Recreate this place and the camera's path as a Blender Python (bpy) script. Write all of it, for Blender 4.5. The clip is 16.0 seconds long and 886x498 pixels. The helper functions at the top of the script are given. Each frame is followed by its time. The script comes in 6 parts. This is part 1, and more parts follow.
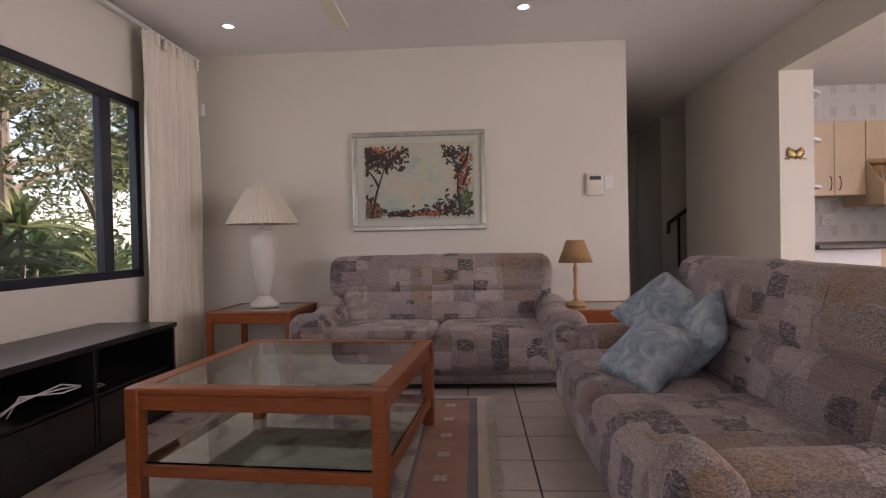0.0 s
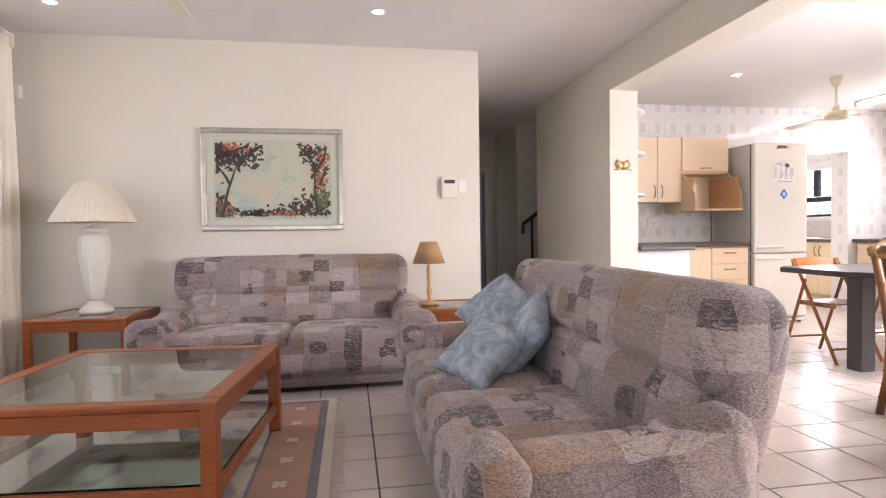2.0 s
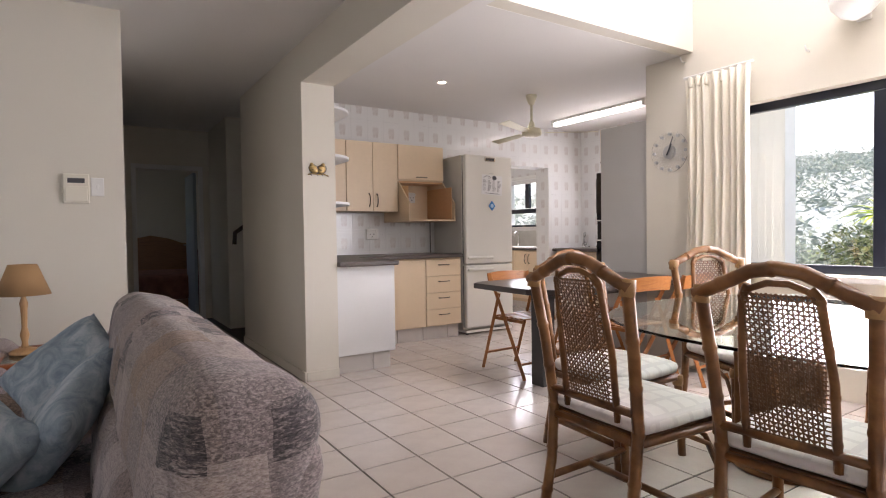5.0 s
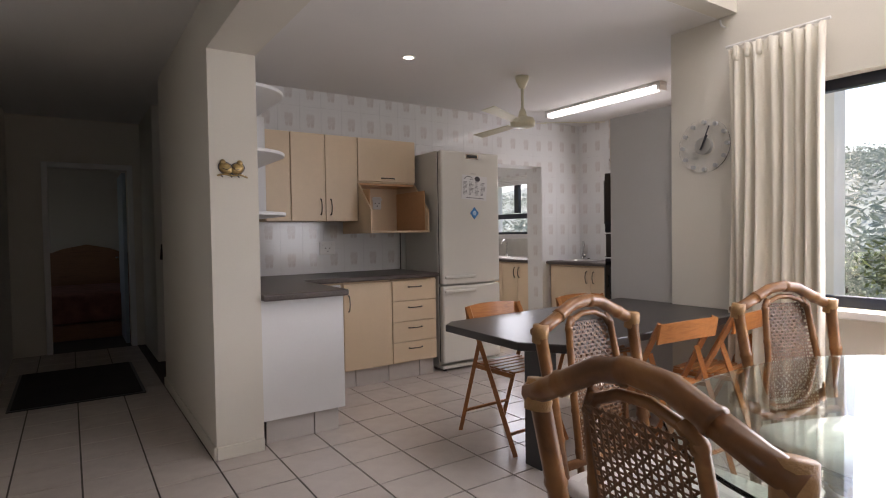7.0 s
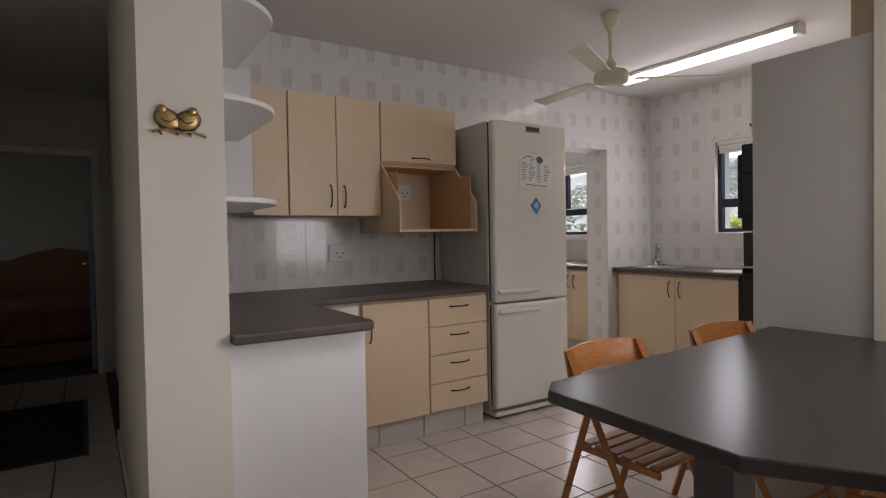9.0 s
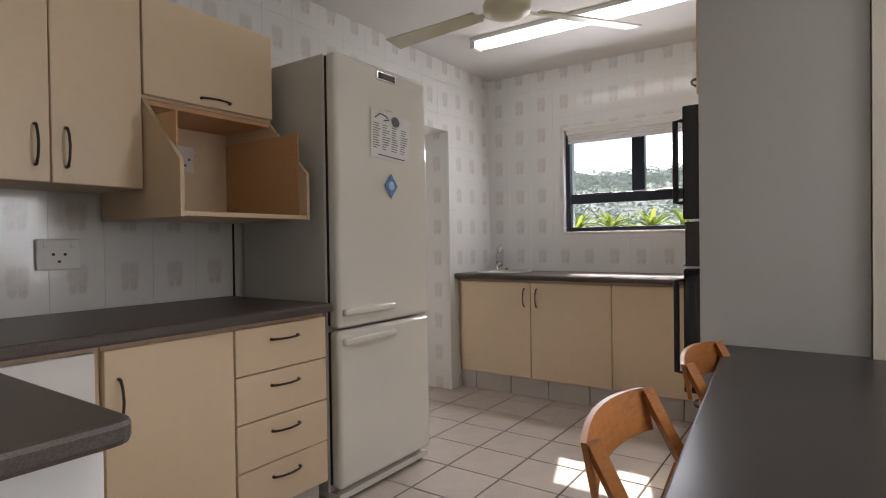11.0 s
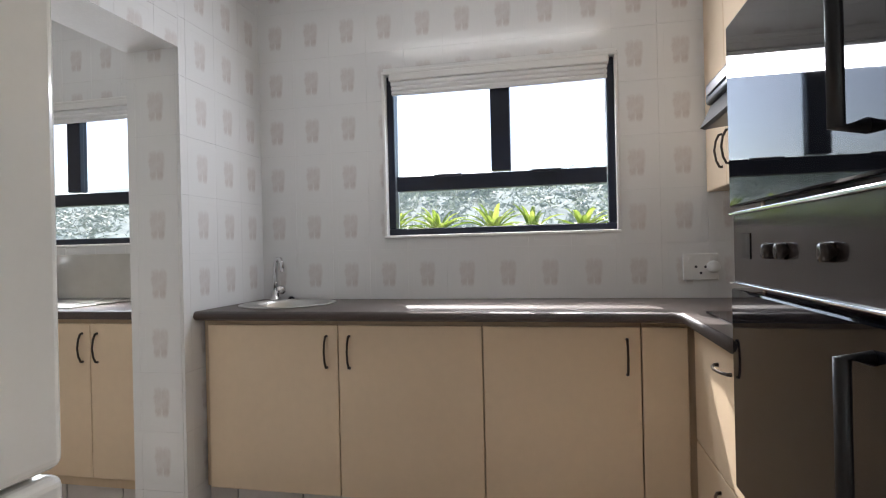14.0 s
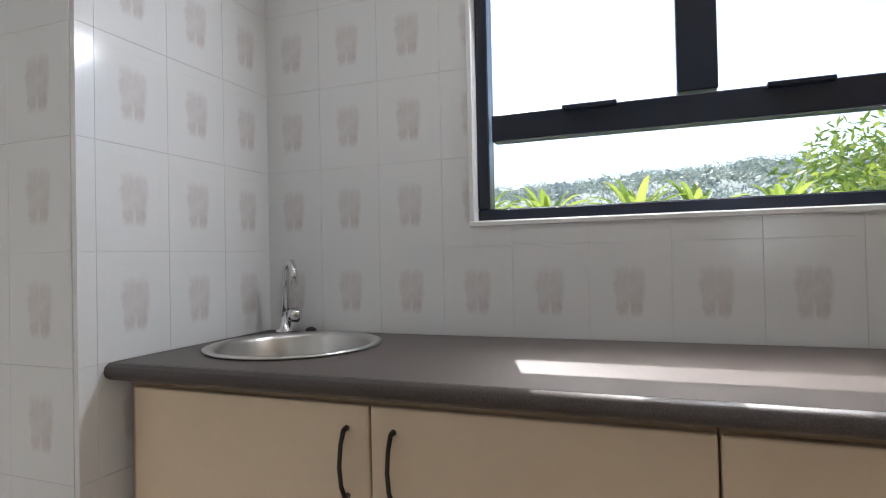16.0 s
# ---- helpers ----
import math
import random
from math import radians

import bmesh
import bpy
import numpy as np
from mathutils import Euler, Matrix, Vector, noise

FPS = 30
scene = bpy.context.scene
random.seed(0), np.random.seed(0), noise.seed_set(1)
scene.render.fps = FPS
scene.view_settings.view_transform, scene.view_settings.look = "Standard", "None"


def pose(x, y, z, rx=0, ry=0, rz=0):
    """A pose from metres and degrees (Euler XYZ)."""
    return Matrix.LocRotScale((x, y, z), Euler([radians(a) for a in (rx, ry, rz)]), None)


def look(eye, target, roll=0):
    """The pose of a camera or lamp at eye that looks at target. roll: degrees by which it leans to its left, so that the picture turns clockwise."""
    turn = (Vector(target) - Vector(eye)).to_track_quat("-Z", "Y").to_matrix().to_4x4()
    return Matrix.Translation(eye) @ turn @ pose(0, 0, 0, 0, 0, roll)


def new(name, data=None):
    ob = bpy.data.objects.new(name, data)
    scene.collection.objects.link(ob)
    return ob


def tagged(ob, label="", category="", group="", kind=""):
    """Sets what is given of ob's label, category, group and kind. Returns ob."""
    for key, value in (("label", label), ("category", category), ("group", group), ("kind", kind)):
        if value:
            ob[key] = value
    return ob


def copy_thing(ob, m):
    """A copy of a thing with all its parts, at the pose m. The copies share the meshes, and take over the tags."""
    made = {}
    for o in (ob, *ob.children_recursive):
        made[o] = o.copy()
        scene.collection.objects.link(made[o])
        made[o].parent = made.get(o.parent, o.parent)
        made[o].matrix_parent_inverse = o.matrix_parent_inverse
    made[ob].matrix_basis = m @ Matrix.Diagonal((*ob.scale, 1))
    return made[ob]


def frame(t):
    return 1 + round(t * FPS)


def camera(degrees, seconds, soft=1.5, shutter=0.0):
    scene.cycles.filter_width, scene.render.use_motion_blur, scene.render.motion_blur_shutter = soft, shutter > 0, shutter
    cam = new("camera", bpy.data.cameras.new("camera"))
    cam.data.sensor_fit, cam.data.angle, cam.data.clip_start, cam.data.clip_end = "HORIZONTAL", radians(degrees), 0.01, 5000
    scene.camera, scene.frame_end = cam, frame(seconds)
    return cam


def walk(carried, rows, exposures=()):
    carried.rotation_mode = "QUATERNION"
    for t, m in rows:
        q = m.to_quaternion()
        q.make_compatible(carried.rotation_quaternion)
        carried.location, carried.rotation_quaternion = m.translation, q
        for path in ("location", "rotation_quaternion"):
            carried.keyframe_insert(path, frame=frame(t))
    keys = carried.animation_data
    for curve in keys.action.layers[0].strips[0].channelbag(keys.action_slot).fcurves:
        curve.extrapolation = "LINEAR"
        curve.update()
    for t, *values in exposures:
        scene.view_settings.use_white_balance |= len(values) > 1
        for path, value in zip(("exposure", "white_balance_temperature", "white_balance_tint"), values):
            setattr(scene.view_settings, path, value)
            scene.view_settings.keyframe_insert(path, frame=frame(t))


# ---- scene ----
cam = camera(77.0, 16.0, 1.1)
PATH = [
    (0, (0.006, 0.011, 1.005), (-0.109, 2.008, 0.977), -1.2),
    (0.5, (0.029, 0.0, 1.004), (-0.018, 1.999, 0.975), -1.2),
    (1, (0.059, -0.008, 1.003), (0.107, 1.991, 0.973), -1.2),
    (1.5, (0.096, -0.021, 0.995), (0.26, 1.972, 0.968), -1.2),
    (2, (0.151, -0.053, 1.046), (0.479, 1.919, 0.994), -0.8),
    (2.5, (0.233, -0.089, 1.073), (0.738, 1.846, 1.014), -0.9),
    (3, (0.322, -0.042, 1.061), (1.008, 1.836, 1.006), -0.8),
    (3.5, (0.488, 0.05, 1.073), (1.286, 1.883, 1.022), -0.9),
    (4, (0.633, 0.133, 1.055), (1.531, 1.92, 1.008), -1.0),
    (4.5, (0.799, 0.303, 1.073), (1.817, 2.023, 1.023), -1.0),
    (4.7, (0.889, 0.348, 1.092), (1.951, 2.042, 1.043), -0.7),
    (7, (1.778, 1.3, 1.252), (2.892, 2.96, 1.199), -0.9),
    (7.5, (1.936, 1.617, 1.266), (3.023, 3.295, 1.211), -1.1),
    (8.2, (2.133, 2.083, 1.253), (3.202, 3.773, 1.205), -1.0),
    (10.3, (2.632, 3.299, 1.189), (3.931, 4.819, 1.161), -1.1),
    (10.5, (2.722, 3.43, 1.174), (4.102, 4.878, 1.146), -0.8),
    (11, (2.825, 3.697, 1.168), (4.469, 4.836, 1.142), -0.8),
    (11.5, (2.938, 3.879, 1.182), (4.78, 4.659, 1.156), -0.5),
    (12, (3.208, 4.065, 1.219), (5.109, 4.685, 1.183), -0.8),
    (12.5, (3.472, 4.203, 1.217), (5.39, 4.768, 1.185), -0.9),
    (13, (3.719, 4.346, 1.168), (5.658, 4.836, 1.17), -1.2),
    (13.2, (3.86, 4.411, 1.164), (5.803, 4.884, 1.164), -0.9),
    (13.5, (4.073, 4.465, 1.157), (6.02, 4.922, 1.167), -1.2),
    (14, (4.405, 4.593, 1.158), (6.36, 5.012, 1.16), -1.3),
    (14.5, (4.717, 4.699, 1.184), (6.683, 5.068, 1.168), -0.8),
    (15, (5.057, 4.772, 1.17), (7.023, 5.139, 1.173), -0.9),
    (15.5, (5.369, 4.871, 1.145), (7.314, 5.335, 1.154), -1.0),
    (16, (5.612, 4.999, 1.138), (7.486, 5.695, 1.165), -1.2),
]
EXPOSURES = [(0.0, 1.35, 7050, 32), (0.5, 1.76, 7000, 30), (1.0, 2.05, 6900, 28), (2.0, 2.5, 6750, 25), (3.0, 2.5, 6650, 23), (3.7, 2.1, 6700, 23), (4.7, 1.55, 6700, 22), (6.8, 0.82, 6650, 20), (8.2, 0.45, 6700, 20), (10.5, 0.95, 6650, 16), (11.5, 0.68, 6600, 14), (13.0, 0.98, 6500, 13), (14.5, 1.0, 6050, 12), (16.0, 1.0, 6050, 11)]
walk(cam, [(t, look(eye, target, roll)) for t, eye, target, roll in PATH], EXPOSURES)

# ---- light ----
SUN_DIR = Vector((1.0, 0.33, 1.02)).normalized()
world = bpy.data.worlds.new("sky")
scene.world = world
world.use_nodes = True
wn = world.node_tree.nodes
sky = wn.new("ShaderNodeTexSky")
sky.sky_type, sky.sun_disc = "NISHITA", False
sky.sun_elevation = math.asin(SUN_DIR.z)
sky.sun_rotation = math.atan2(SUN_DIR.x, SUN_DIR.y)
world.node_tree.links.new(sky.outputs[0], wn["Background"].inputs[0])
wn["Background"].inputs[1].default_value = 0.15
sun_data = bpy.data.lights.new("sun", "SUN")
sun_data.energy, sun_data.angle, sun_data.color = 5.0, radians(0.5), (1.0, 0.95, 0.87)
new("sun", sun_data).matrix_world = look(SUN_DIR * 30, (0, 0, 0))


def sky_lamp(name, centre, facing, w, h, power, color=(0.93, 0.96, 1.0)):
    """Area lamp that stands in for sky light."""
    d = bpy.data.lights.new(name, "AREA")
    d.shape, d.size, d.size_y, d.energy, d.color = "RECTANGLE", w, h, power, color
    new(name, d).matrix_world = look(centre, Vector(centre) + Vector(facing))


sky_lamp("daylight_living", (-2.30, 2.55, 1.42), (1, 0, -0.05), 2.2, 1.1, 3.7)
# fill lamp at a made-up rear opening, out of view
sky_lamp("daylight_terrace", (-0.6, -2.62, 1.1), (0, 1, 0), 1.9, 2.0, 1.0)
sky_lamp("daylight_dining", (5.14, 1.1, 1.45), (-1, 0, -0.05), 2.8, 1.2, 40)
# fill lamp added under the closed void roof, which has no skylight
sky_lamp("daylight_void", (4.1, 1.0, 4.4), (0, 0, -1), 1.8, 3.0, 46)
sky_lamp("daylight_kitchen", (7.06, 4.9, 1.93), (-1, 0, -0.35), 1.0, 0.09, 7.5)
# fill lamp that brightens the bedroom, at a window added out of view
sky_lamp("daylight_bedroom", (0.42, 10.2, 1.5), (1, 0, -0.05), 1.2, 1.0, 0.35)
sky_lamp("daylight_scullery", (7.07, 7.38, 1.62), (-1, 0, -0.05), 0.8, 0.7, 6)

# ---- materials ----


class Mat:
    """A node material in short form."""

    def __init__(self, name, color, rough=0.6, metal=0.0, spec=0.5):
        self.m = bpy.data.materials.new(name)
        self.m.use_nodes = True
        self.t = self.m.node_tree
        self.b = self.t.nodes["Principled BSDF"]
        self.b.inputs["Base Color"].default_value = (*color, 1)
        self.b.inputs["Roughness"].default_value = rough
        self.b.inputs["Metallic"].default_value = metal
        self.b.inputs["Specular IOR Level"].default_value = spec
        self.color = color

    def node(self, kind, **kw):
        n = self.t.nodes.new(kind)
        for k, v in kw.items():
            if k in n.inputs:
                n.inputs[k].default_value = v
        return n

    def link(self, a, b):
        self.t.links.new(a, b)

    def coord(self, which="Object", scale=(1, 1, 1), turn=(0, 0, 0)):
        c = self.node("ShaderNodeTexCoord")
        mp = self.node("ShaderNodeMapping", Scale=scale, Rotation=turn)
        self.link(c.outputs[which], mp.inputs[0])
        return mp.outputs[0]

    def noise(self, vec, scale, detail=4.0, rough=0.55, dist=0.0):
        n = self.node("ShaderNodeTexNoise", Scale=scale, Detail=detail, Roughness=rough, Distortion=dist)
        self.link(vec, n.inputs["Vector"])
        return n.outputs[0]

    def ramp(self, fac, stops):
        r = self.node("ShaderNodeValToRGB")
        e = r.color_ramp.elements
        while len(e) < len(stops):
            e.new(0.5)
        for el, (p, c) in zip(e, stops):
            el.position, el.color = p, (*c, 1)
        self.link(fac, r.inputs[0])
        return r.outputs[0]

    def math(self, op, a, b=0.5, c=None):
        n = self.node("ShaderNodeMath")
        n.operation = op
        for i, v in enumerate((a, b) if c is None else (a, b, c)):
            if isinstance(v, (int, float)):
                n.inputs[i].default_value = v
            else:
                self.link(v, n.inputs[i])
        return n.outputs[0]

    def soft(self, a, b, width=0.02):
        """0 where a is under b, 1 well above it, with a soft edge."""
        d = self.math("DIVIDE", self.math("SUBTRACT", a, b), width)
        return self.math("MINIMUM", self.math("MAXIMUM", self.math("ADD", d, 0.5), 0.0), 1.0)

    def mix(self, fac, a, b, blend="MIX"):
        n = self.node("ShaderNodeMix")
        n.data_type, n.blend_type = "RGBA", blend
        for i, v in ((0, fac), (6, a), (7, b)):
            if isinstance(v, (int, float)):
                n.inputs[i].default_value = v
            elif isinstance(v, tuple):
                n.inputs[i].default_value = (*v, 1)
            else:
                self.link(v, n.inputs[i])
        return n.outputs[2]

    def base(self, col):
        self.link(col, self.b.inputs["Base Color"])
        return self

    def rough(self, val):
        self.link(val, self.b.inputs["Roughness"])
        return self

    def bump(self, height, strength=0.2, dist=0.005):
        n = self.node("ShaderNodeBump", Strength=strength, Distance=dist)
        self.link(height, n.inputs["Height"])
        self.link(n.outputs[0], self.b.inputs["Normal"])
        return self

    def vary(self, amount=0.12, scale=3.0, fine=60.0, bump=0.1, dist=0.002, which="Object"):
        """Two scales of tone, and fine relief."""
        v = self.coord(which)
        big, small = self.noise(v, scale), self.noise(v, fine, 3.0)
        lo = tuple(c * (1 - amount) for c in self.color)
        hi = tuple(min(1, c * (1 + amount)) for c in self.color)
        both = self.math("MULTIPLY_ADD", big, 0.65, self.math("MULTIPLY", small, 0.35))
        self.base(self.ramp(both, [(0.3, lo), (0.7, hi)]))
        if bump:
            self.bump(small, bump, dist)
        return self


def wood(name, dark, light, rough=0.35, scale=9.0, axis=0):
    m = Mat(name, light, rough)
    sc = [14.0, 14.0, 14.0]
    sc[axis] = 1.2
    v = m.coord("Object", tuple(sc))
    n = m.noise(v, scale / 4, 6.0, 0.6, 1.2)
    m.base(m.ramp(n, [(0.3, dark), (0.5, light), (0.62, tuple((a + b) / 2 for a, b in zip(dark, light))), (0.8, light)]))
    return m.bump(n, 0.08, 0.002)


M = {}
M["wall"] = Mat("wall_paint", (0.73, 0.69, 0.61), 0.85).vary(0.03, 1.2, 140, 0.12, 0.0015)
M["ceiling"] = Mat("ceiling_paint", (0.78, 0.76, 0.74), 0.9).vary(0.03, 0.9, 90, 0.06)
M["grout"] = Mat("grout", (0.075, 0.062, 0.053), 0.9).vary(0.3, 2, 120, 0.2)
t_ = Mat("floor_tile", (0.62, 0.56, 0.51), 0.22)
info = t_.node("ShaderNodeObjectInfo")
isl = t_.node("ShaderNodeNewGeometry")
rnd = t_.math("FRACT", t_.math("ADD", info.outputs["Random"], isl.outputs["Random Per Island"]), 0.0)
v_ = t_.coord("Object")
sp = t_.noise(v_, 9, 5, 0.6)
fn = t_.noise(v_, 160, 2)
t_.base(t_.mix(t_.math("MULTIPLY", rnd, 0.35), t_.ramp(t_.math("MULTIPLY_ADD", fn, 0.4, t_.math("MULTIPLY", sp, 0.6)), [(0.3, (0.53, 0.47, 0.43)), (0.7, (0.64, 0.58, 0.53))]), (0.56, 0.49, 0.45)))
t_.rough(t_.math("MULTIPLY_ADD", sp, 0.18, 0.12))
t_.bump(sp, 0.05, 0.002)
M["tile"] = t_
k_ = Mat("kick_tile", (0.60, 0.56, 0.53), 0.3).vary(0.06, 6, 120, 0.05)
M["kick"] = k_

# glazed wall tile with a faint pair of brushed leaves
w_ = Mat("wall_tile", (0.80, 0.80, 0.79), 0.12)
co = w_.node("ShaderNodeTexCoord")
sepa = w_.node("ShaderNodeSeparateXYZ")
w_.link(co.outputs["Object"], sepa.inputs[0])
ww = w_.noise(co.outputs["Object"], 38, 4, 0.6)
ax_ = w_.math("ABSOLUTE", w_.math("ADD", sepa.outputs[0], w_.math("MULTIPLY_ADD", ww, 0.02, -0.01)))
ay_ = w_.math("ABSOLUTE", w_.math("ADD", sepa.outputs[1], w_.math("MULTIPLY_ADD", ww, 0.024, -0.012)))
side_ = w_.math("ABSOLUTE", w_.math("SUBTRACT", ax_, 0.017))
up_ = w_.math("SUBTRACT", sepa.outputs[1], 0.012)
half = w_.math("MULTIPLY_ADD", w_.math("MULTIPLY", up_, up_), -2.4, w_.math("MULTIPLY_ADD", ww, 0.014, 0.0135))
stroke = w_.math("MULTIPLY", w_.soft(half, side_, 0.011), w_.soft(0.056, ay_, 0.022))
foot = w_.math("MULTIPLY", w_.soft(0.014, side_, 0.008), w_.soft(0.016, w_.math("ABSOLUTE", w_.math("ADD", sepa.outputs[1], 0.046)), 0.012))
lo_ = w_.noise(w_.coord("Object", (1, 0.5, 1)), 60, 3)
motif = w_.math("MULTIPLY", w_.math("MINIMUM", w_.math("MULTIPLY_ADD", foot, 0.45, w_.math("MULTIPLY", stroke, 0.75)), 1.0), w_.math("MULTIPLY_ADD", lo_, 1.1, 0.25))
w_.base(w_.mix(w_.math("MULTIPLY", motif, 0.62), (0.79, 0.79, 0.785), (0.53, 0.455, 0.43)))
fr = w_.math("GREATER_THAN", w_.math("MAXIMUM", w_.math("DIVIDE", w_.math("ABSOLUTE", sepa.outputs[0]), 0.072), w_.math("DIVIDE", w_.math("ABSOLUTE", sepa.outputs[1]), 0.095)), 1.0)
w_.bump(w_.math("MULTIPLY_ADD", fr, 0.35, w_.math("MULTIPLY", w_.noise(w_.coord("Object"), 14, 2), 0.5)), 0.45, 0.003)
M["wtile"] = w_
M["wgrout"] = Mat("wall_grout", (0.80, 0.80, 0.79), 0.8).vary(0.06, 3, 90, 0.1)

# patchwork upholstery
f_ = Mat("upholstery", (0.30, 0.26, 0.25), 0.95, spec=0.15)
vv = f_.coord("Object", (1, 1, 1))
nz = f_.node("ShaderNodeTexNoise", Scale=6.0, Detail=2.0)
f_.link(vv, nz.inputs["Vector"])
wob = f_.node("ShaderNodeMix")
wob.data_type = "VECTOR"
wob.inputs[0].default_value = 0.03
f_.link(vv, wob.inputs[4])
f_.link(nz.outputs[1], wob.inputs[5])


def blocks(scale, shift):
    mp = f_.node("ShaderNodeMapping", Scale=scale, Location=shift)
    f_.link(wob.outputs[1], mp.inputs[0])
    fl = f_.node("ShaderNodeVectorMath")
    fl.operation = "FLOOR"
    f_.link(mp.outputs[0], fl.inputs[0])
    wn_ = f_.node("ShaderNodeTexWhiteNoise")
    f_.link(fl.outputs[0], wn_.inputs["Vector"])
    return wn_.outputs["Value"], wn_.outputs["Color"]


big, _ = blocks((3.3, 3.9, 4.3), (0.3, 0.1, 0.2))
mid, midc = blocks((6.1, 6.9, 8.0), (0.55, 0.4, 0.7))
sml, _ = blocks((9.0, 10.0, 12.5), (0.15, 0.8, 0.35))
patch = f_.ramp(big, [(0.0, (0.26, 0.20, 0.19)), (0.2, (0.35, 0.28, 0.265)), (0.4, (0.215, 0.17, 0.175)), (0.6, (0.33, 0.25, 0.21)), (0.8, (0.39, 0.325, 0.315)), (1.0, (0.27, 0.225, 0.23))])
soft = f_.math("GREATER_THAN", mid, 0.66)
patch = f_.mix(f_.math("MULTIPLY", soft, 0.6), patch, (0.42, 0.35, 0.335))
tan = f_.math("LESS_THAN", mid, 0.12)
patch = f_.mix(f_.math("MULTIPLY", tan, 0.6), patch, (0.30, 0.20, 0.125))
# stippled patches, light on some and dark on others
dots = f_.noise(f_.coord("Object", (1, 1, 1.6)), 150, 2, 0.6)
spl = f_.node("ShaderNodeSeparateXYZ")
f_.link(midc, spl.inputs[0])
lit_ = f_.math("MULTIPLY", f_.soft(spl.outputs[0], 0.62, 0.02), f_.soft(dots, 0.53, 0.06))
patch = f_.mix(f_.math("MULTIPLY", lit_, 0.35), patch, (0.56, 0.51, 0.49))
drk_ = f_.math("MULTIPLY", f_.soft(spl.outputs[1], 0.66, 0.02), f_.soft(dots, 0.50, 0.06))
patch = f_.mix(f_.math("MULTIPLY", drk_, 0.6), patch, (0.10, 0.085, 0.09))
# dark hatched blocks
hatch = f_.soft(f_.noise(f_.coord("Object", (1, 1, 5)), 34, 4, 0.7, 1.0), 0.47, 0.10)
dark = f_.math("MULTIPLY", f_.math("GREATER_THAN", sml, 0.80), f_.math("GREATER_THAN", f_.noise(vv, 3.0, 2), 0.46))
patch = f_.mix(f_.math("MULTIPLY", dark, f_.math("MULTIPLY_ADD", hatch, 0.8, 0.1)), patch, (0.055, 0.05, 0.055))
# thin dark drawn lines and brushed streaks
line = f_.soft(0.010, f_.math("ABSOLUTE", f_.math("SUBTRACT", f_.noise(f_.coord("Object", (1, 1, 1.4)), 2.6, 2, 0.4, 0.4), 0.5)), 0.008)
patch = f_.mix(f_.math("MULTIPLY", line, 0.28), patch, (0.07, 0.062, 0.068))
streak = f_.noise(f_.coord("Object", (1, 1, 7)), 10, 5, 0.7, 1.5)
patch = f_.mix(f_.math("MULTIPLY", f_.soft(streak, 0.58, 0.05), 0.45), patch, (0.13, 0.115, 0.125))
weave = f_.noise(f_.coord("Object", (1, 1, 3.2)), 110, 4, 0.75, 0.6)
patch = f_.mix(0.55, patch, f_.ramp(weave, [(0.40, (0.08, 0.08, 0.09)), (0.60, (0.95, 0.92, 0.90))]), "SOFT_LIGHT")
f_.base(patch)
f_.bump(weave, 0.5, 0.004)
f_.b.inputs["Sheen Weight"].default_value = 0.25
M["sofa"] = f_

M["orangewood"] = wood("oiled_pine", (0.20, 0.048, 0.013), (0.33, 0.090, 0.024), 0.33)
M["chairwood"] = wood("folding_chair_wood", (0.30, 0.10, 0.028), (0.44, 0.175, 0.05), 0.35)
M["lampwood"] = wood("turned_wood", (0.40, 0.21, 0.09), (0.56, 0.33, 0.15), 0.4, axis=2)
M["maple"] = Mat("maple_laminate", (0.76, 0.60, 0.42), 0.38).vary(0.04, 2.0, 30, 0.02)
M["maple_edge"] = Mat("maple_edge", (0.62, 0.47, 0.31), 0.45).vary(0.06, 4, 60, 0.03)
M["box_inside"] = wood("box_veneer", (0.52, 0.29, 0.14), (0.62, 0.36, 0.18), 0.45)
M["whiteboard"] = Mat("white_laminate", (0.80, 0.80, 0.80), 0.4).vary(0.02, 2, 60, 0.02)
M["greyboard"] = Mat("pale_grey_panel", (0.52, 0.515, 0.505), 0.5).vary(0.03, 1.5, 60, 0.02)
c_ = Mat("brown_counter", (0.10, 0.078, 0.068), 0.40)
cn = c_.noise(c_.coord(), 340, 3)
c_.base(c_.ramp(cn, [(0.35, (0.060, 0.046, 0.041)), (0.65, (0.105, 0.083, 0.074))])).bump(cn, 0.06, 0.001)
M["counter"] = c_
M["table_dark"] = Mat("dark_table_laminate", (0.034, 0.028, 0.026), 0.3).vary(0.15, 3, 200, 0.05, 0.001)
M["table_leg"] = Mat("dark_leg_paint", (0.06, 0.058, 0.06), 0.45).vary(0.15, 3, 90, 0.05)
M["black"] = Mat("black_lacquer", (0.012, 0.011, 0.012), 0.3).vary(0.3, 3, 120, 0.03)
M["blackglass"] = Mat("black_oven_glass", (0.006, 0.006, 0.008), 0.03)
M["ovenpanel"] = Mat("dark_brown_oven_panel", (0.035, 0.027, 0.024), 0.14).vary(0.1, 4, 200, 0.02)
M["blackplastic"] = Mat("black_plastic", (0.02, 0.02, 0.022), 0.4).vary(0.2, 8, 200, 0.05)
M["handle"] = Mat("dark_bronze_handle", (0.07, 0.055, 0.045), 0.35, 0.8).vary(0.2, 30, 200, 0.05)
M["chrome"] = Mat("chrome", (0.75, 0.75, 0.76), 0.12, 1.0)
M["steel"] = Mat("brushed_steel", (0.60, 0.59, 0.57), 0.28, 1.0).vary(0.08, 8, 300, 0.06, 0.0005)
M["silver"] = Mat("silver_moulding", (0.52, 0.50, 0.47), 0.28, 0.85).vary(0.25, 14, 160, 0.12)
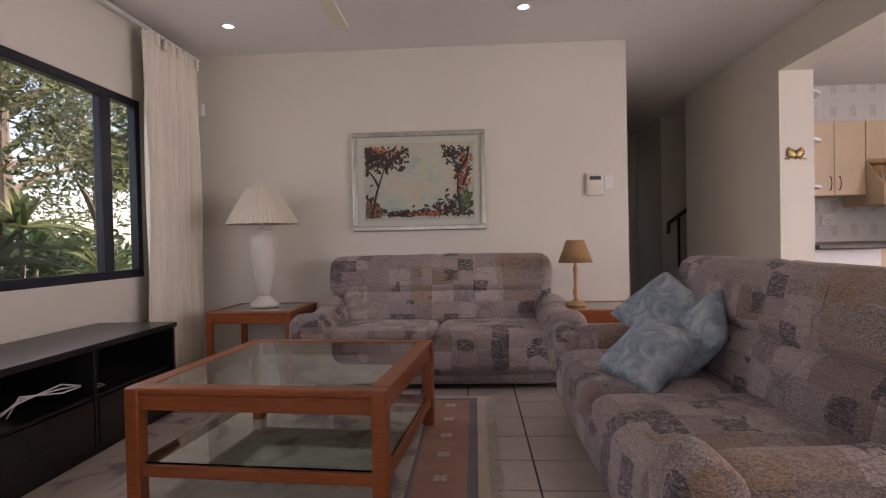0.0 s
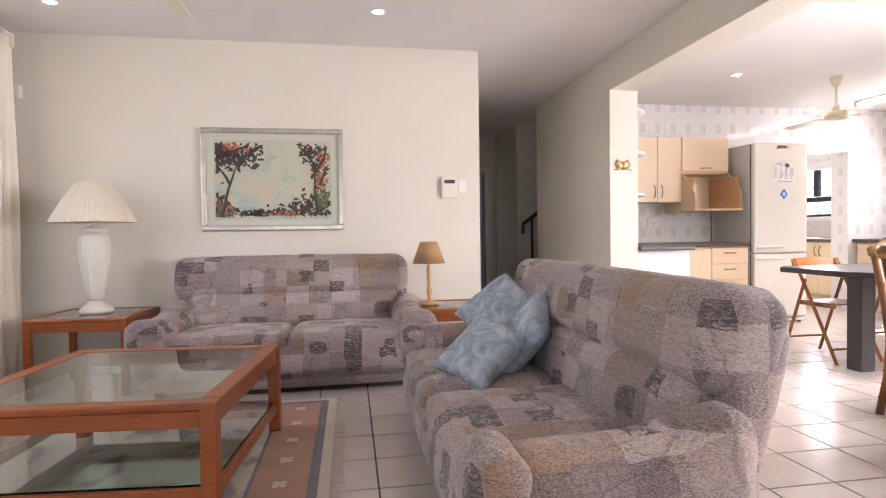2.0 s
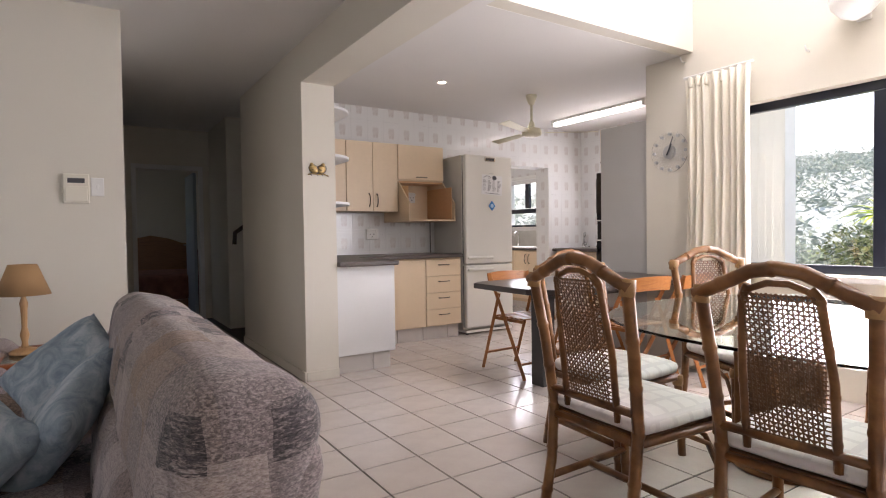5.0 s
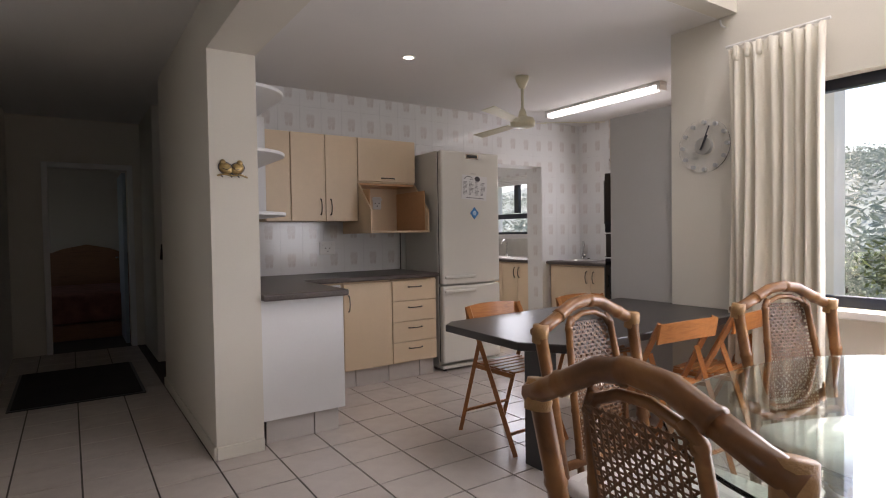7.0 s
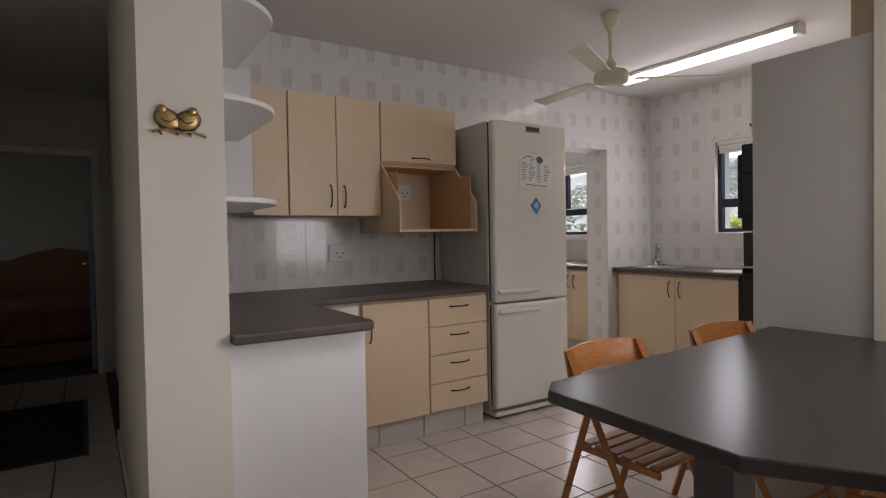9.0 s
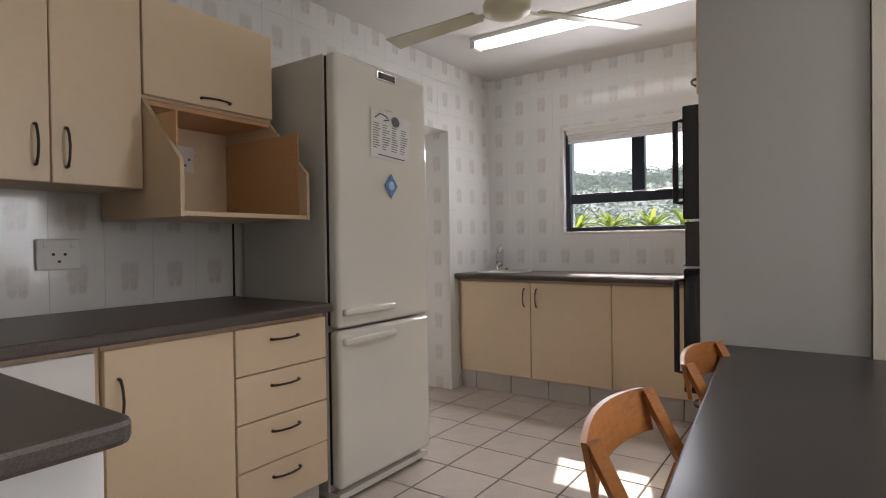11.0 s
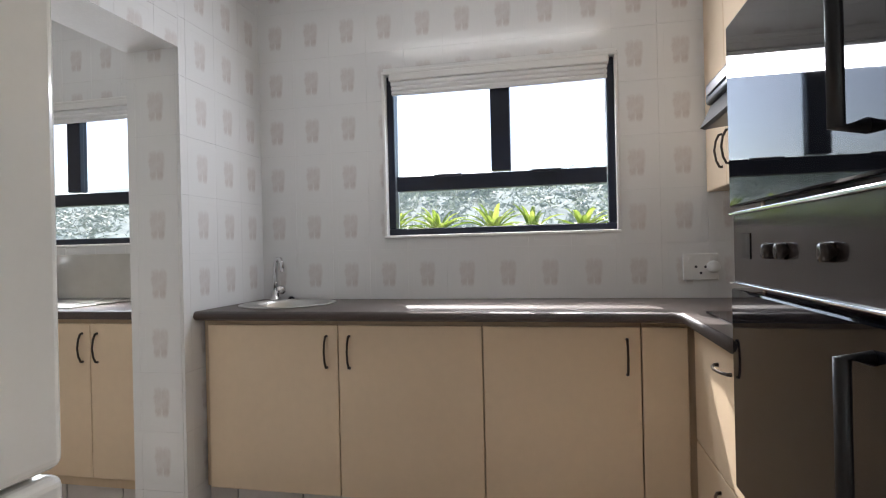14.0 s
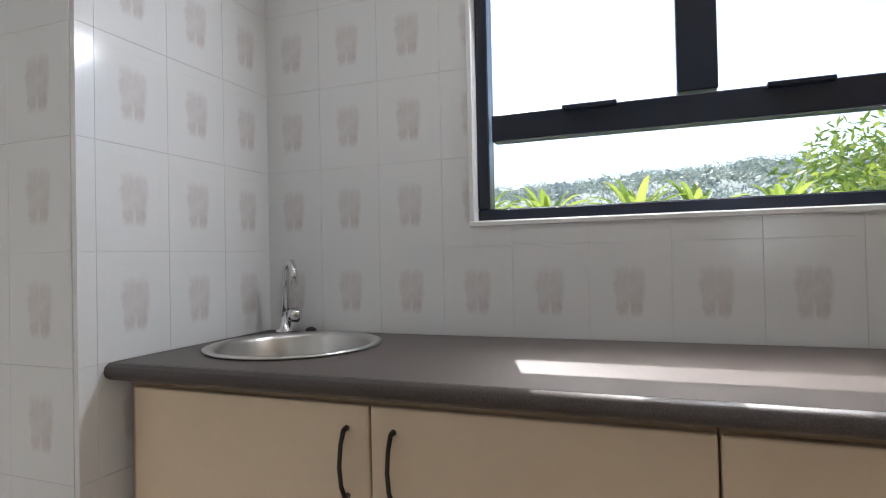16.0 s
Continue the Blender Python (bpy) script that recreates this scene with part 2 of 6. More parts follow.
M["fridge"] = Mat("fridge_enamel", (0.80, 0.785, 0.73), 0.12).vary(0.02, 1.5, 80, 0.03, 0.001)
# fridge body: the door cream, about a quarter darker and less glossy
M["fridge_side"] = Mat("fridge_body_darker", (0.60, 0.585, 0.54), 0.4).vary(0.03, 1.5, 80, 0.05, 0.001)
M["frame_black"] = Mat("black_window_frame", (0.010, 0.014, 0.028), 0.3).vary(0.2, 6, 120, 0.04)
M["whitepaint"] = Mat("white_gloss_paint", (0.80, 0.79, 0.77), 0.35).vary(0.03, 3, 90, 0.04)
M["plastic"] = Mat("ivory_plastic", (0.76, 0.72, 0.62), 0.4).vary(0.03, 6, 120, 0.02)
M["greytext"] = Mat("dark_print", (0.06, 0.06, 0.07), 0.6)
M["paper"] = Mat("paper", (0.80, 0.80, 0.80), 0.7).vary(0.02, 9, 200, 0.02)
M["blue"] = Mat("blue_magnet", (0.04, 0.22, 0.55), 0.35).vary(0.2, 40, 200, 0.0)
M["gold"] = Mat("brass_ornament", (0.45, 0.32, 0.14), 0.35, 0.8).vary(0.3, 60, 200, 0.2)
M["fancream"] = Mat("cream_enamel", (0.78, 0.74, 0.56), 0.35).vary(0.03, 6, 90, 0.02)
cu = Mat("curtain_cloth", (0.78, 0.73, 0.63), 0.9, spec=0.1).vary(0.05, 4, 400, 0.25, 0.001)
cu.b.inputs["Subsurface Weight"].default_value = 0.0
M["curtain"] = cu
pl = Mat("blue_cushion", (0.22, 0.33, 0.42), 0.8, spec=0.2)
pn = pl.noise(pl.coord("Object", (1, 1, 1)), 9, 5, 0.6, 1.5)
pl.base(pl.ramp(pn, [(0.35, (0.22, 0.285, 0.345)), (0.5, (0.33, 0.405, 0.46)), (0.65, (0.48, 0.535, 0.57))])).bump(pl.noise(pl.coord(), 16, 4, 0.6, 2.0), 0.45, 0.012)
M["pillow"] = pl
sh = Mat("lamp_shade_cream", (0.66, 0.60, 0.50), 0.9).vary(0.04, 5, 240, 0.15, 0.001)
M["shade"] = sh
M["shade_tan"] = Mat("lamp_shade_tan", (0.42, 0.25, 0.12), 0.85).vary(0.06, 5, 240, 0.15, 0.001)
M["vase"] = Mat("ribbed_ceramic", (0.68, 0.66, 0.58), 0.35).vary(0.05, 9, 60, 0.05)
M["seatcloth"] = Mat("pale_check_cloth", (0.74, 0.69, 0.66), 0.9, spec=0.15)
sc_ = M["seatcloth"]
wv1 = sc_.node("ShaderNodeTexWave", Scale=3.6, Distortion=0.4)
wv2 = sc_.node("ShaderNodeTexWave", Scale=3.6, Distortion=0.4)
wv2.bands_direction = "Y"
for w__ in (wv1, wv2):
    sc_.link(sc_.coord(), w__.inputs["Vector"])
chk = sc_.math("MAXIMUM", sc_.math("GREATER_THAN", wv1.outputs[1], 0.86), sc_.math("GREATER_THAN", wv2.outputs[1], 0.86))
sc_.base(sc_.mix(sc_.math("MULTIPLY", chk, 0.35), (0.76, 0.72, 0.69), (0.52, 0.47, 0.47))).bump(sc_.noise(sc_.coord(), 300, 2), 0.2, 0.001)
rt = Mat("rattan_pole", (0.40, 0.20, 0.075), 0.32)
rn = rt.noise(rt.coord("Object"), 7, 5, 0.6, 0.5)
rt.base(rt.ramp(rn, [(0.3, (0.085, 0.032, 0.010)), (0.5, (0.20, 0.082, 0.025)), (0.7, (0.31, 0.148, 0.05))])).bump(rt.noise(rt.coord(), 90, 3), 0.15, 0.001)
M["rattan"] = rt
M["binding"] = Mat("rattan_binding", (0.36, 0.20, 0.08), 0.45).vary(0.25, 12, 220, 0.5, 0.002)
M["cane"] = Mat("cane_strip", (0.16, 0.075, 0.03), 0.45).vary(0.25, 12, 160, 0.15, 0.001)
M["handrail"] = Mat("dark_handrail", (0.05, 0.03, 0.022), 0.4).vary(0.2, 6, 90, 0.05)
M["mat"] = Mat("doormat_fibre", (0.03, 0.028, 0.028), 0.95).vary(0.3, 5, 220, 0.6, 0.006)
M["bluedoor"] = Mat("grey_blue_door", (0.34, 0.40, 0.46), 0.5).vary(0.04, 2, 90, 0.03)
M["bedwood"] = wood("bed_veneer", (0.22, 0.10, 0.05), (0.34, 0.17, 0.08), 0.4)
M["bedcloth"] = Mat("bedspread", (0.28, 0.12, 0.09), 0.9).vary(0.5, 7, 120, 0.2)
M["cablewhite"] = Mat("white_cable", (0.8, 0.8, 0.8), 0.4)
gl = Mat("clear_glass", (1, 1, 1), 0.0)
gl.b.inputs["Transmission Weight"].default_value = 1.0
gl.b.inputs["IOR"].default_value = 1.45
M["glass"] = gl
tg = Mat("green_table_glass", (0.80, 0.92, 0.87), 0.0)
tg.b.inputs["Transmission Weight"].default_value = 1.0
M["tableglass"] = tg
e_ = Mat("lit_lamp", (1, 1, 1), 0.5)
e_.b.inputs["Emission Color"].default_value = (1.0, 0.9, 0.75, 1)
e_.b.inputs["Emission Strength"].default_value = 9.0
M["lit"] = e_
e2 = Mat("fluorescent_diffuser", (0.9, 0.9, 0.9), 0.5)
e2.b.inputs["Emission Color"].default_value = (1.0, 0.98, 0.94, 1)
e2.b.inputs["Emission Strength"].default_value = 2.6
M["tube"] = e2
M["rug_cream"] = Mat("rug_cream_wool", (0.60, 0.52, 0.45), 0.95, spec=0.1).vary(0.12, 5, 220, 0.5, 0.004)
M["rug_salmon"] = Mat("rug_salmon_wool", (0.44, 0.27, 0.21), 0.95, spec=0.1).vary(0.15, 5, 220, 0.5, 0.004)
M["rug_blue"] = Mat("rug_grey_blue_wool", (0.24, 0.23, 0.26), 0.95, spec=0.1).vary(0.15, 5, 220, 0.5, 0.004)
M["grass"] = Mat("grass_ground", (0.07, 0.11, 0.03), 0.95).vary(0.4, 0.6, 25, 0.4, 0.02)
# the last leaf pair is paled and greyed, haze painted into the leaves
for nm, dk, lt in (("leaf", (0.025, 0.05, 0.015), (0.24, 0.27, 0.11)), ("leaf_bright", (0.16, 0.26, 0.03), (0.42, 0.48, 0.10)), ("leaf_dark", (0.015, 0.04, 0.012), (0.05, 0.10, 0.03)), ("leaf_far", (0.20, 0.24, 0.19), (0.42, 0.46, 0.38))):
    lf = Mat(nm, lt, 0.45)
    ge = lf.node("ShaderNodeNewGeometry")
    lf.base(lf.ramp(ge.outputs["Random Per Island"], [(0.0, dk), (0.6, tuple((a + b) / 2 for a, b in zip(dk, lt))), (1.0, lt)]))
    tl = lf.node("ShaderNodeBsdfTranslucent")
    lf.link(lf.b.inputs["Base Color"].links[0].from_socket, tl.inputs["Color"])
    mx = lf.node("ShaderNodeMixShader", Fac=0.5)
    lf.link(lf.b.outputs[0], mx.inputs[1])
    lf.link(tl.outputs[0], mx.inputs[2])
    lf.link(mx.outputs[0], lf.t.nodes["Material Output"].inputs["Surface"])
    M[nm] = lf
M["bark"] = Mat("bark", (0.13, 0.10, 0.075), 0.9).vary(0.35, 4, 60, 0.6, 0.01)
# hill green lifted and greyed: aerial haze is put into its colour
M["hill"] = Mat("haze_paled_hill", (0.30, 0.34, 0.30), 0.95).vary(0.45, 0.06, 0.6, 0.4, 0.5)
M["farhouse"] = Mat("far_house_wall", (0.7, 0.68, 0.64), 0.8).vary(0.05, 0.5, 20, 0.05)
M["farroof"] = Mat("far_house_roof", (0.52, 0.49, 0.47), 0.8).vary(0.1, 0.5, 20, 0.05)
M["outwall"] = Mat("outside_plaster", (0.72, 0.66, 0.45), 0.85).vary(0.06, 1, 60, 0.1)

# ---- building blocks ----


def mesh_of(name, bm, mat, smooth=False):
    me = bpy.data.meshes.new(name)
    bmesh.ops.recalc_face_normals(bm, faces=bm.faces[:])
    bm.to_mesh(me)
    bm.free()
    mats = mat if isinstance(mat, (list, tuple)) else [mat]
    for m in mats:
        me.materials.append(M[m].m)
    if smooth:
        for p in me.polygons:
            p.use_smooth = True
    return me


def part(name, bm, mat, parent=None, label="", smooth=False, at=None):
    ob = new(name, mesh_of(name, bm, mat, smooth))
    if parent:
        ob.parent = parent
    if at is not None:
        ob.matrix_basis = at
    if label:
        ob["label"] = label
    return ob


def thing(name, label, category, at=None, group="", kind=""):
    ob = new(name)
    ob.empty_display_size = 0.1
    if at is not None:
        ob.matrix_basis = at
    return tagged(ob, label, category, group, kind)


def solid(name, bm, mat, label, category, at=None, group="", kind="", smooth=False):
    return tagged(part(name, bm, mat, None, "", smooth, at), label, category, group, kind)


def B(x0, x1, y0, y1, z0, z1, bevel=0.0, seg=2, bm=None):
    """A block between the given planes, its edges eased."""
    b = bm or bmesh.new()
    vs = bmesh.ops.create_cube(b, size=1)["verts"]
    bmesh.ops.scale(b, vec=(x1 - x0, y1 - y0, z1 - z0), verts=vs)
    bmesh.ops.translate(b, vec=((x0 + x1) / 2, (y0 + y1) / 2, (z0 + z1) / 2), verts=vs)
    if bevel:
        es = list({e for v in vs for e in v.link_edges})
        bmesh.ops.bevel(b, geom=es, offset=bevel, segments=seg, profile=0.5, affect="EDGES")
    return b


def puff(x0, x1, y0, y1, z0, z1, r, bulge=0.0, n=10, bm=None, lump=0.0):
    """A stuffed block: round edges, swollen faces."""
    b = bm or bmesh.new()
    tmp = bmesh.new()
    bmesh.ops.create_cube(tmp, size=2)
    bmesh.ops.subdivide_edges(tmp, edges=tmp.edges[:], cuts=n, use_grid_fill=True)
    c, h = Vector(((x0 + x1) / 2, (y0 + y1) / 2, (z0 + z1) / 2)), Vector(((x1 - x0) / 2, (y1 - y0) / 2, (z1 - z0) / 2))
    for v in tmp.verts:
        u = v.co.copy()
        p = Vector((u.x * h.x, u.y * h.y, u.z * h.z))
        q = Vector([max(-(h[i] - r), min(h[i] - r, p[i])) for i in range(3)])
        d = p - q
        if d.length > 1e-6:
            p = q + d.normalized() * r
        sw = [(1 - u[(i + 1) % 3] ** 2) * (1 - u[(i + 2) % 3] ** 2) for i in range(3)]
        for i in range(3):
            if abs(u[i]) > 0.99:
                p[i] += math.copysign(bulge * sw[i], u[i])
        if lump:
            p += Vector([noise.noise((p + c) * 7 + Vector((9 * i, 3, 1))) for i in range(3)]) * lump
        v.co = p + c
    me = bpy.data.meshes.new("tmp")
    tmp.to_mesh(me)
    tmp.free()
    b.from_mesh(me)
    bpy.data.meshes.remove(me)
    return b


def tube(pts, r, sides=8, bm=None, closed=False, caps=True, nodes=0.0):
    """A round pole along points. r: one radius, or one for each point. nodes: the spacing of bamboo joints."""
    b = bm or bmesh.new()
    pts = [Vector(p) for p in pts]
    rs = list(r) if isinstance(r, (list, tuple)) else [r] * len(pts)
    if nodes:
        np_, nr = [pts[0]], [rs[0]]
        run = nodes * 0.6
        for i in range(1, len(pts)):
            seg = pts[i] - pts[i - 1]
            at, ln = 0.0, seg.length
            while at + run < ln:
                at += run
                for o, k in ((-0.012, 1.0), (-0.004, 1.13), (0.004, 1.13), (0.012, 1.0)):
                    f = min(1, max(0, (at + o) / ln))
                    np_.append(pts[i - 1] + seg * f)
                    nr.append((rs[i - 1] + (rs[i] - rs[i - 1]) * f) * k)
                run = nodes
            run = max(0.03, run - (ln - at))
            np_.append(pts[i])
            nr.append(rs[i])
        pts, rs = np_, nr
    n = len(pts)
    rings = []
    up = None
    for i, p in enumerate(pts):
        a, c = pts[i - 1 if (i or closed) else 0], pts[(i + 1) % n if (i < n - 1 or closed) else i]
        d = (c - a)
        d = d.normalized() if d.length > 1e-9 else Vector((0, 0, 1))
        if up is None:
            up = Vector((0, 0, 1)) if abs(d.z) < 0.9 else Vector((1, 0, 0))
        s = d.cross(up)
        s = s.normalized() if s.length > 1e-6 else d.orthogonal().normalized()
        up = s.cross(d)
        rings.append([b.verts.new(p + (s * math.cos(k) + up * math.sin(k)) * rs[i]) for k in [2 * math.pi * j / sides for j in range(sides)]])
    for i in range(n if closed else n - 1):
        q, w = rings[i], rings[(i + 1) % n]
        for j in range(sides):
            b.faces.new((q[j], q[(j + 1) % sides], w[(j + 1) % sides], w[j]))
    if caps and not closed:
        b.faces.new(rings[0][::-1])
        b.faces.new(rings[-1])
    return b


def lathe(profile, sides=32, bm=None, ribs=0, depth=0.0, close=False):
    """A turned shape from (radius, height) pairs."""
    b = bm or bmesh.new()
    rings = []
    for r, z in profile:
        ring = []
        for j in range(sides):
            a = 2 * math.pi * j / sides
            k = r * (1 - (depth * (0.5 + 0.5 * math.cos(a * ribs)) if ribs else 0))
            ring.append(b.verts.new((k * math.cos(a), k * math.sin(a), z)))
        rings.append(ring)
    for q, w in zip(rings, rings[1:]):
        for j in range(sides):
            b.faces.new((q[j], q[(j + 1) % sides], w[(j + 1) % sides], w[j]))
    if close:
        for j in range(sides):
            b.faces.new((rings[-1][j], rings[-1][(j + 1) % sides], rings[0][(j + 1) % sides], rings[0][j]))
    else:
        b.faces.new(rings[0][::-1])
        b.faces.new(rings[-1])
    return b


def prism(outline, z0, z1, bevel=0.0, bm=None):
    """A flat plate with the given outline."""
    b = bm or bmesh.new()
    f = b.faces.new([b.verts.new((x, y, z0)) for x, y in outline])
    top = bmesh.ops.extrude_face_region(b, geom=[f])["geom"]
    bmesh.ops.translate(b, vec=(0, 0, z1 - z0), verts=[g for g in top if isinstance(g, bmesh.types.BMVert)])
    if bevel:
        bmesh.ops.bevel(b, geom=[e for e in b.edges if abs(e.verts[0].co.z - e.verts[1].co.z) < 1e-6], offset=bevel, segments=2, profile=0.5, affect="EDGES")
    return b


def arc(cx, cy, r, a0, a1, n):
    return [(cx + r * math.cos(radians(a0 + (a1 - a0) * i / n)), cy + r * math.sin(radians(a0 + (a1 - a0) * i / n))) for i in range(n + 1)]


def ring_frame(y0, y1, z0, z1, x0, x1, w, bm=None, bevel=0.004):
    """A rectangular frame that stands in a plane of constant x."""
    b = bm or bmesh.new()
    B(x0, x1, y0, y1, z0, z0 + w, bevel, 1, b)
    B(x0, x1, y0, y1, z1 - w, z1, bevel, 1, b)
    B(x0, x1, y0, y0 + w, z0 + w, z1 - w, bevel, 1, b)
    B(x0, x1, y1 - w, y1, z0 + w, z1 - w, bevel, 1, b)
    return b


def wall_x(name, x0, x1, y0, y1, z0, z1, holes, mat="wall", label="cream painted plaster wall"):
    """A wall of constant x with holes (y0, y1, z0, z1)."""
    b = bmesh.new()
    ys = sorted({y0, y1, *[h[0] for h in holes], *[h[1] for h in holes]})
    for a, c in zip(ys, ys[1:]):
        cuts = sorted([(h[2], h[3]) for h in holes if h[0] <= a and h[1] >= c])
        z = z0
        for h0, h1 in cuts:
            if h0 > z + 1e-6:
                B(x0, x1, a, c, z, h0, bm=b)
            z = h1
        if z < z1 - 1e-6:
            B(x0, x1, a, c, z, z1, bm=b)
    bmesh.ops.remove_doubles(b, verts=b.verts[:], dist=1e-5)
    return solid(name, b, mat, label, "wall", kind="structure")


def wall_y(name, x0, x1, y0, y1, z0, z1, holes=(), mat="wall", label="cream painted plaster wall"):
    ob = wall_x(name, -y1, -y0, x0, x1, z0, z1, [tuple(h) for h in holes], mat, label)
    me = ob.data
    for v in me.vertices:
        v.co = (v.co.y, -v.co.x, v.co.z)
    return ob
# ---- structure ----
H_LIV, H_KIT, BEAM = 2.60, 2.566, 2.30
wall_y("wall_living_back", -2.34, 1.25, 4.60, 4.80, 0, 2.75)
wall_x("wall_living_window", -2.43, -2.34, -2.7, 4.80, 0, 2.75, [(1.30, 3.83, 0.80, 2.035)])
wall_x("wall_corridor_left", 1.05, 1.25, 4.80, 8.75, 0, 2.75, [], label="shaded cream plaster corridor wall")
wall_x("wall_partition", 2.435, 2.70, 4.59, 6.55, 0, 2.75, [])
wall_x("wall_corridor_right", 2.50, 2.70, 7.60, 8.75, 0, 2.75, [], label="shaded cream plaster corridor wall")
wall_y("wall_corridor_end", 0.20, 4.20, 8.75, 8.90, 0, 2.75, [(1.60, 2.36, 0, 2.05)], label="shaded cream plaster wall with a doorway")
wall_y("wall_stairwell", 2.70, 5.2, 7.60, 7.75, 0, 2.75)
solid("beam", B(2.435, 2.70, -2.7, 4.59, BEAM, 2.75), "wall", "cream plastered beam between living and dining rooms", "beam", kind="structure")
wall_y("wall_kitchen_back", 2.70, 5.45, 6.15, 6.40, 0, 2.75, label="white tiled kitchen wall", mat="wgrout")
wall_y("wall_kitchen_lintel", 5.45, 6.455, 6.15, 6.40, 2.03, 2.75, label="white tiled wall over the scullery doorway", mat="wgrout")
wall_y("wall_kitchen_pier", 6.455, 7.10, 6.15, 6.40, 0, 2.75, label="white tiled pier beside the scullery doorway", mat="wgrout")
wall_x("wall_kitchen_window", 7.10, 7.32, 3.35, 8.75, 0, 2.75, [(4.34, 5.453, 1.233, 2.045), (6.86, 7.90, 1.233, 2.045)], mat="wgrout", label="white tiled kitchen wall with a window")
wall_y("wall_kitchen_side", 5.40, 7.10, 3.35, 3.56, 0, 2.75)
wall_x("wall_dining_window", 5.18, 5.40, -2.7, 3.575, 0, 5.2, [(-0.30, 2.88, 0.82, 2.065)], label="cream plaster wall with a wide window")
wall_y("wall_scullery_far", 5.2, 7.10, 8.60, 8.75, 0, 2.75)
wall_x("wall_scullery_side", 5.05, 5.20, 6.40, 8.60, 0, 2.75, [])
# rear wall out of view; its door hole is made up to admit light
wall_y("wall_terrace", -2.56, 5.40, -2.9, -2.7, 0, 5.2, [(-1.8, 0.4, 0.02, 2.15)], label="unseen cream plaster rear wall with an added glazed door")
wall_x("wall_void", 3.10, 3.19, -2.7, 3.13, H_KIT + 0.19, 5.2, [], label="white plaster wall of the roof void")
wall_y("wall_void_far", 3.10, 5.18, 3.13, 3.25, H_KIT + 0.002, 5.2, label="white plaster wall of the roof void")
wall_y("wall_bedroom_far", 0.2, 4.2, 11.6, 11.75, 0, 2.75, label="shaded bedroom wall")
# window hole in the left wall is invented, only to light the bedroom
wall_x("wall_bedroom_left", 0.2, 0.35, 8.9, 11.6, 0, 2.75, [(9.6, 10.8, 1.0, 2.0)], label="shaded bedroom wall with an added, unseen window")
wall_x("wall_bedroom_right", 4.05, 4.2, 8.9, 11.6, 0, 2.75, [])
solid("ceiling_living", B(-2.34, 2.435, -2.7, 4.60, H_LIV, 2.75), "ceiling", "white painted ceiling", "ceiling", kind="structure")
solid("ceiling_corridor", B(1.25, 2.435, 4.60, 8.75, H_LIV, 2.75), "ceiling", "white painted ceiling", "ceiling", kind="structure")
solid("ceiling_stair", B(2.70, 5.05, 6.40, 7.60, H_LIV, 2.75), "ceiling", "white painted ceiling over the stairs", "ceiling", kind="structure")
solid("ceiling_stair_mouth", B(2.435, 2.70, 6.55, 7.60, H_LIV, 2.75), "ceiling", "white painted ceiling by the stairs", "ceiling", kind="structure")
solid("ceiling_corridor_end", B(2.435, 2.50, 7.60, 8.75, H_LIV, 2.75), "ceiling", "white painted ceiling", "ceiling", kind="structure")
solid("ceiling_kitchen", B(2.70, 7.10, 3.25, 6.15, H_KIT, 2.75), "ceiling", "white painted kitchen ceiling", "ceiling", kind="structure")
solid("ceiling_dining", B(2.70, 3.19, -2.7, 3.25, H_KIT, 2.754), "ceiling", "white painted ceiling strip beside the roof void", "ceiling", kind="structure")
solid("ceiling_scullery", B(5.2, 7.10, 6.40, 8.60, H_KIT, 2.75), "ceiling", "white painted ceiling", "ceiling", kind="structure")
solid("ceiling_bedroom", B(0.2, 4.2, 8.9, 11.6, H_LIV, 2.75), "ceiling", "white painted ceiling", "ceiling", kind="structure")
solid("roof_void", B(3.19, 5.18, -2.7, 3.13, 4.6, 4.75), "ceiling", "white painted high ceiling", "ceiling", kind="structure")
floor = solid("floor", B(-2.56, 7.32, -2.9, 11.75, -0.25, -0.004), "grout", "beige ceramic tile floor with dark grout", "floor", kind="structure")


def slot_window(name, xo, y0, y1, z0, z1, bars_y, bars_z, w=0.05, label=""):
    """A black framed window that stands in a wall of constant x, at xo. bars_y, bars_z: (place, width, from, to)."""
    top = thing(name, label, "window", kind="structure")
    part("window_frame", ring_frame(y0, y1, z0, z1, xo - 0.03, xo + 0.03, w), "frame_black", top)
    for p, bw, a, c in bars_y:
        part("mullion", B(xo - 0.028, xo + 0.028, p - bw / 2, p + bw / 2, a, c, 0.004), "frame_black", top)
    for p, bw, a, c in bars_z:
        part("transom", B(xo - 0.027, xo + 0.027, a, c, p - bw / 2, p + bw / 2, 0.004), "frame_black", top)
    pane = part("pane", B(xo - 0.003, xo + 0.003, y0 + w * 0.8, y1 - w * 0.8, z0 + w * 0.8, z1 - w * 0.8), "glass", top)
    pane.visible_shadow = False
    return top


slot_window("window_living", -2.37, 1.30, 3.83, 0.80, 2.035, [(3.465, 0.10, 0.85, 1.985), (2.35, 0.06, 0.85, 1.985)], [], 0.055, label="wide black framed window onto the garden")
slot_window("window_dining", 5.30, -0.30, 2.88, 0.82, 2.065, [(1.90, 0.07, 0.87, 2.0)], [], 0.06, label="wide black framed sliding window onto the garden")
# unseen window, added to fill that hole
slot_window("window_bedroom", 0.27, 9.6, 10.8, 1.0, 2.0, [(10.2, 0.06, 1.05, 1.95)], [], 0.05, label="unseen black framed window added to light the bedroom")
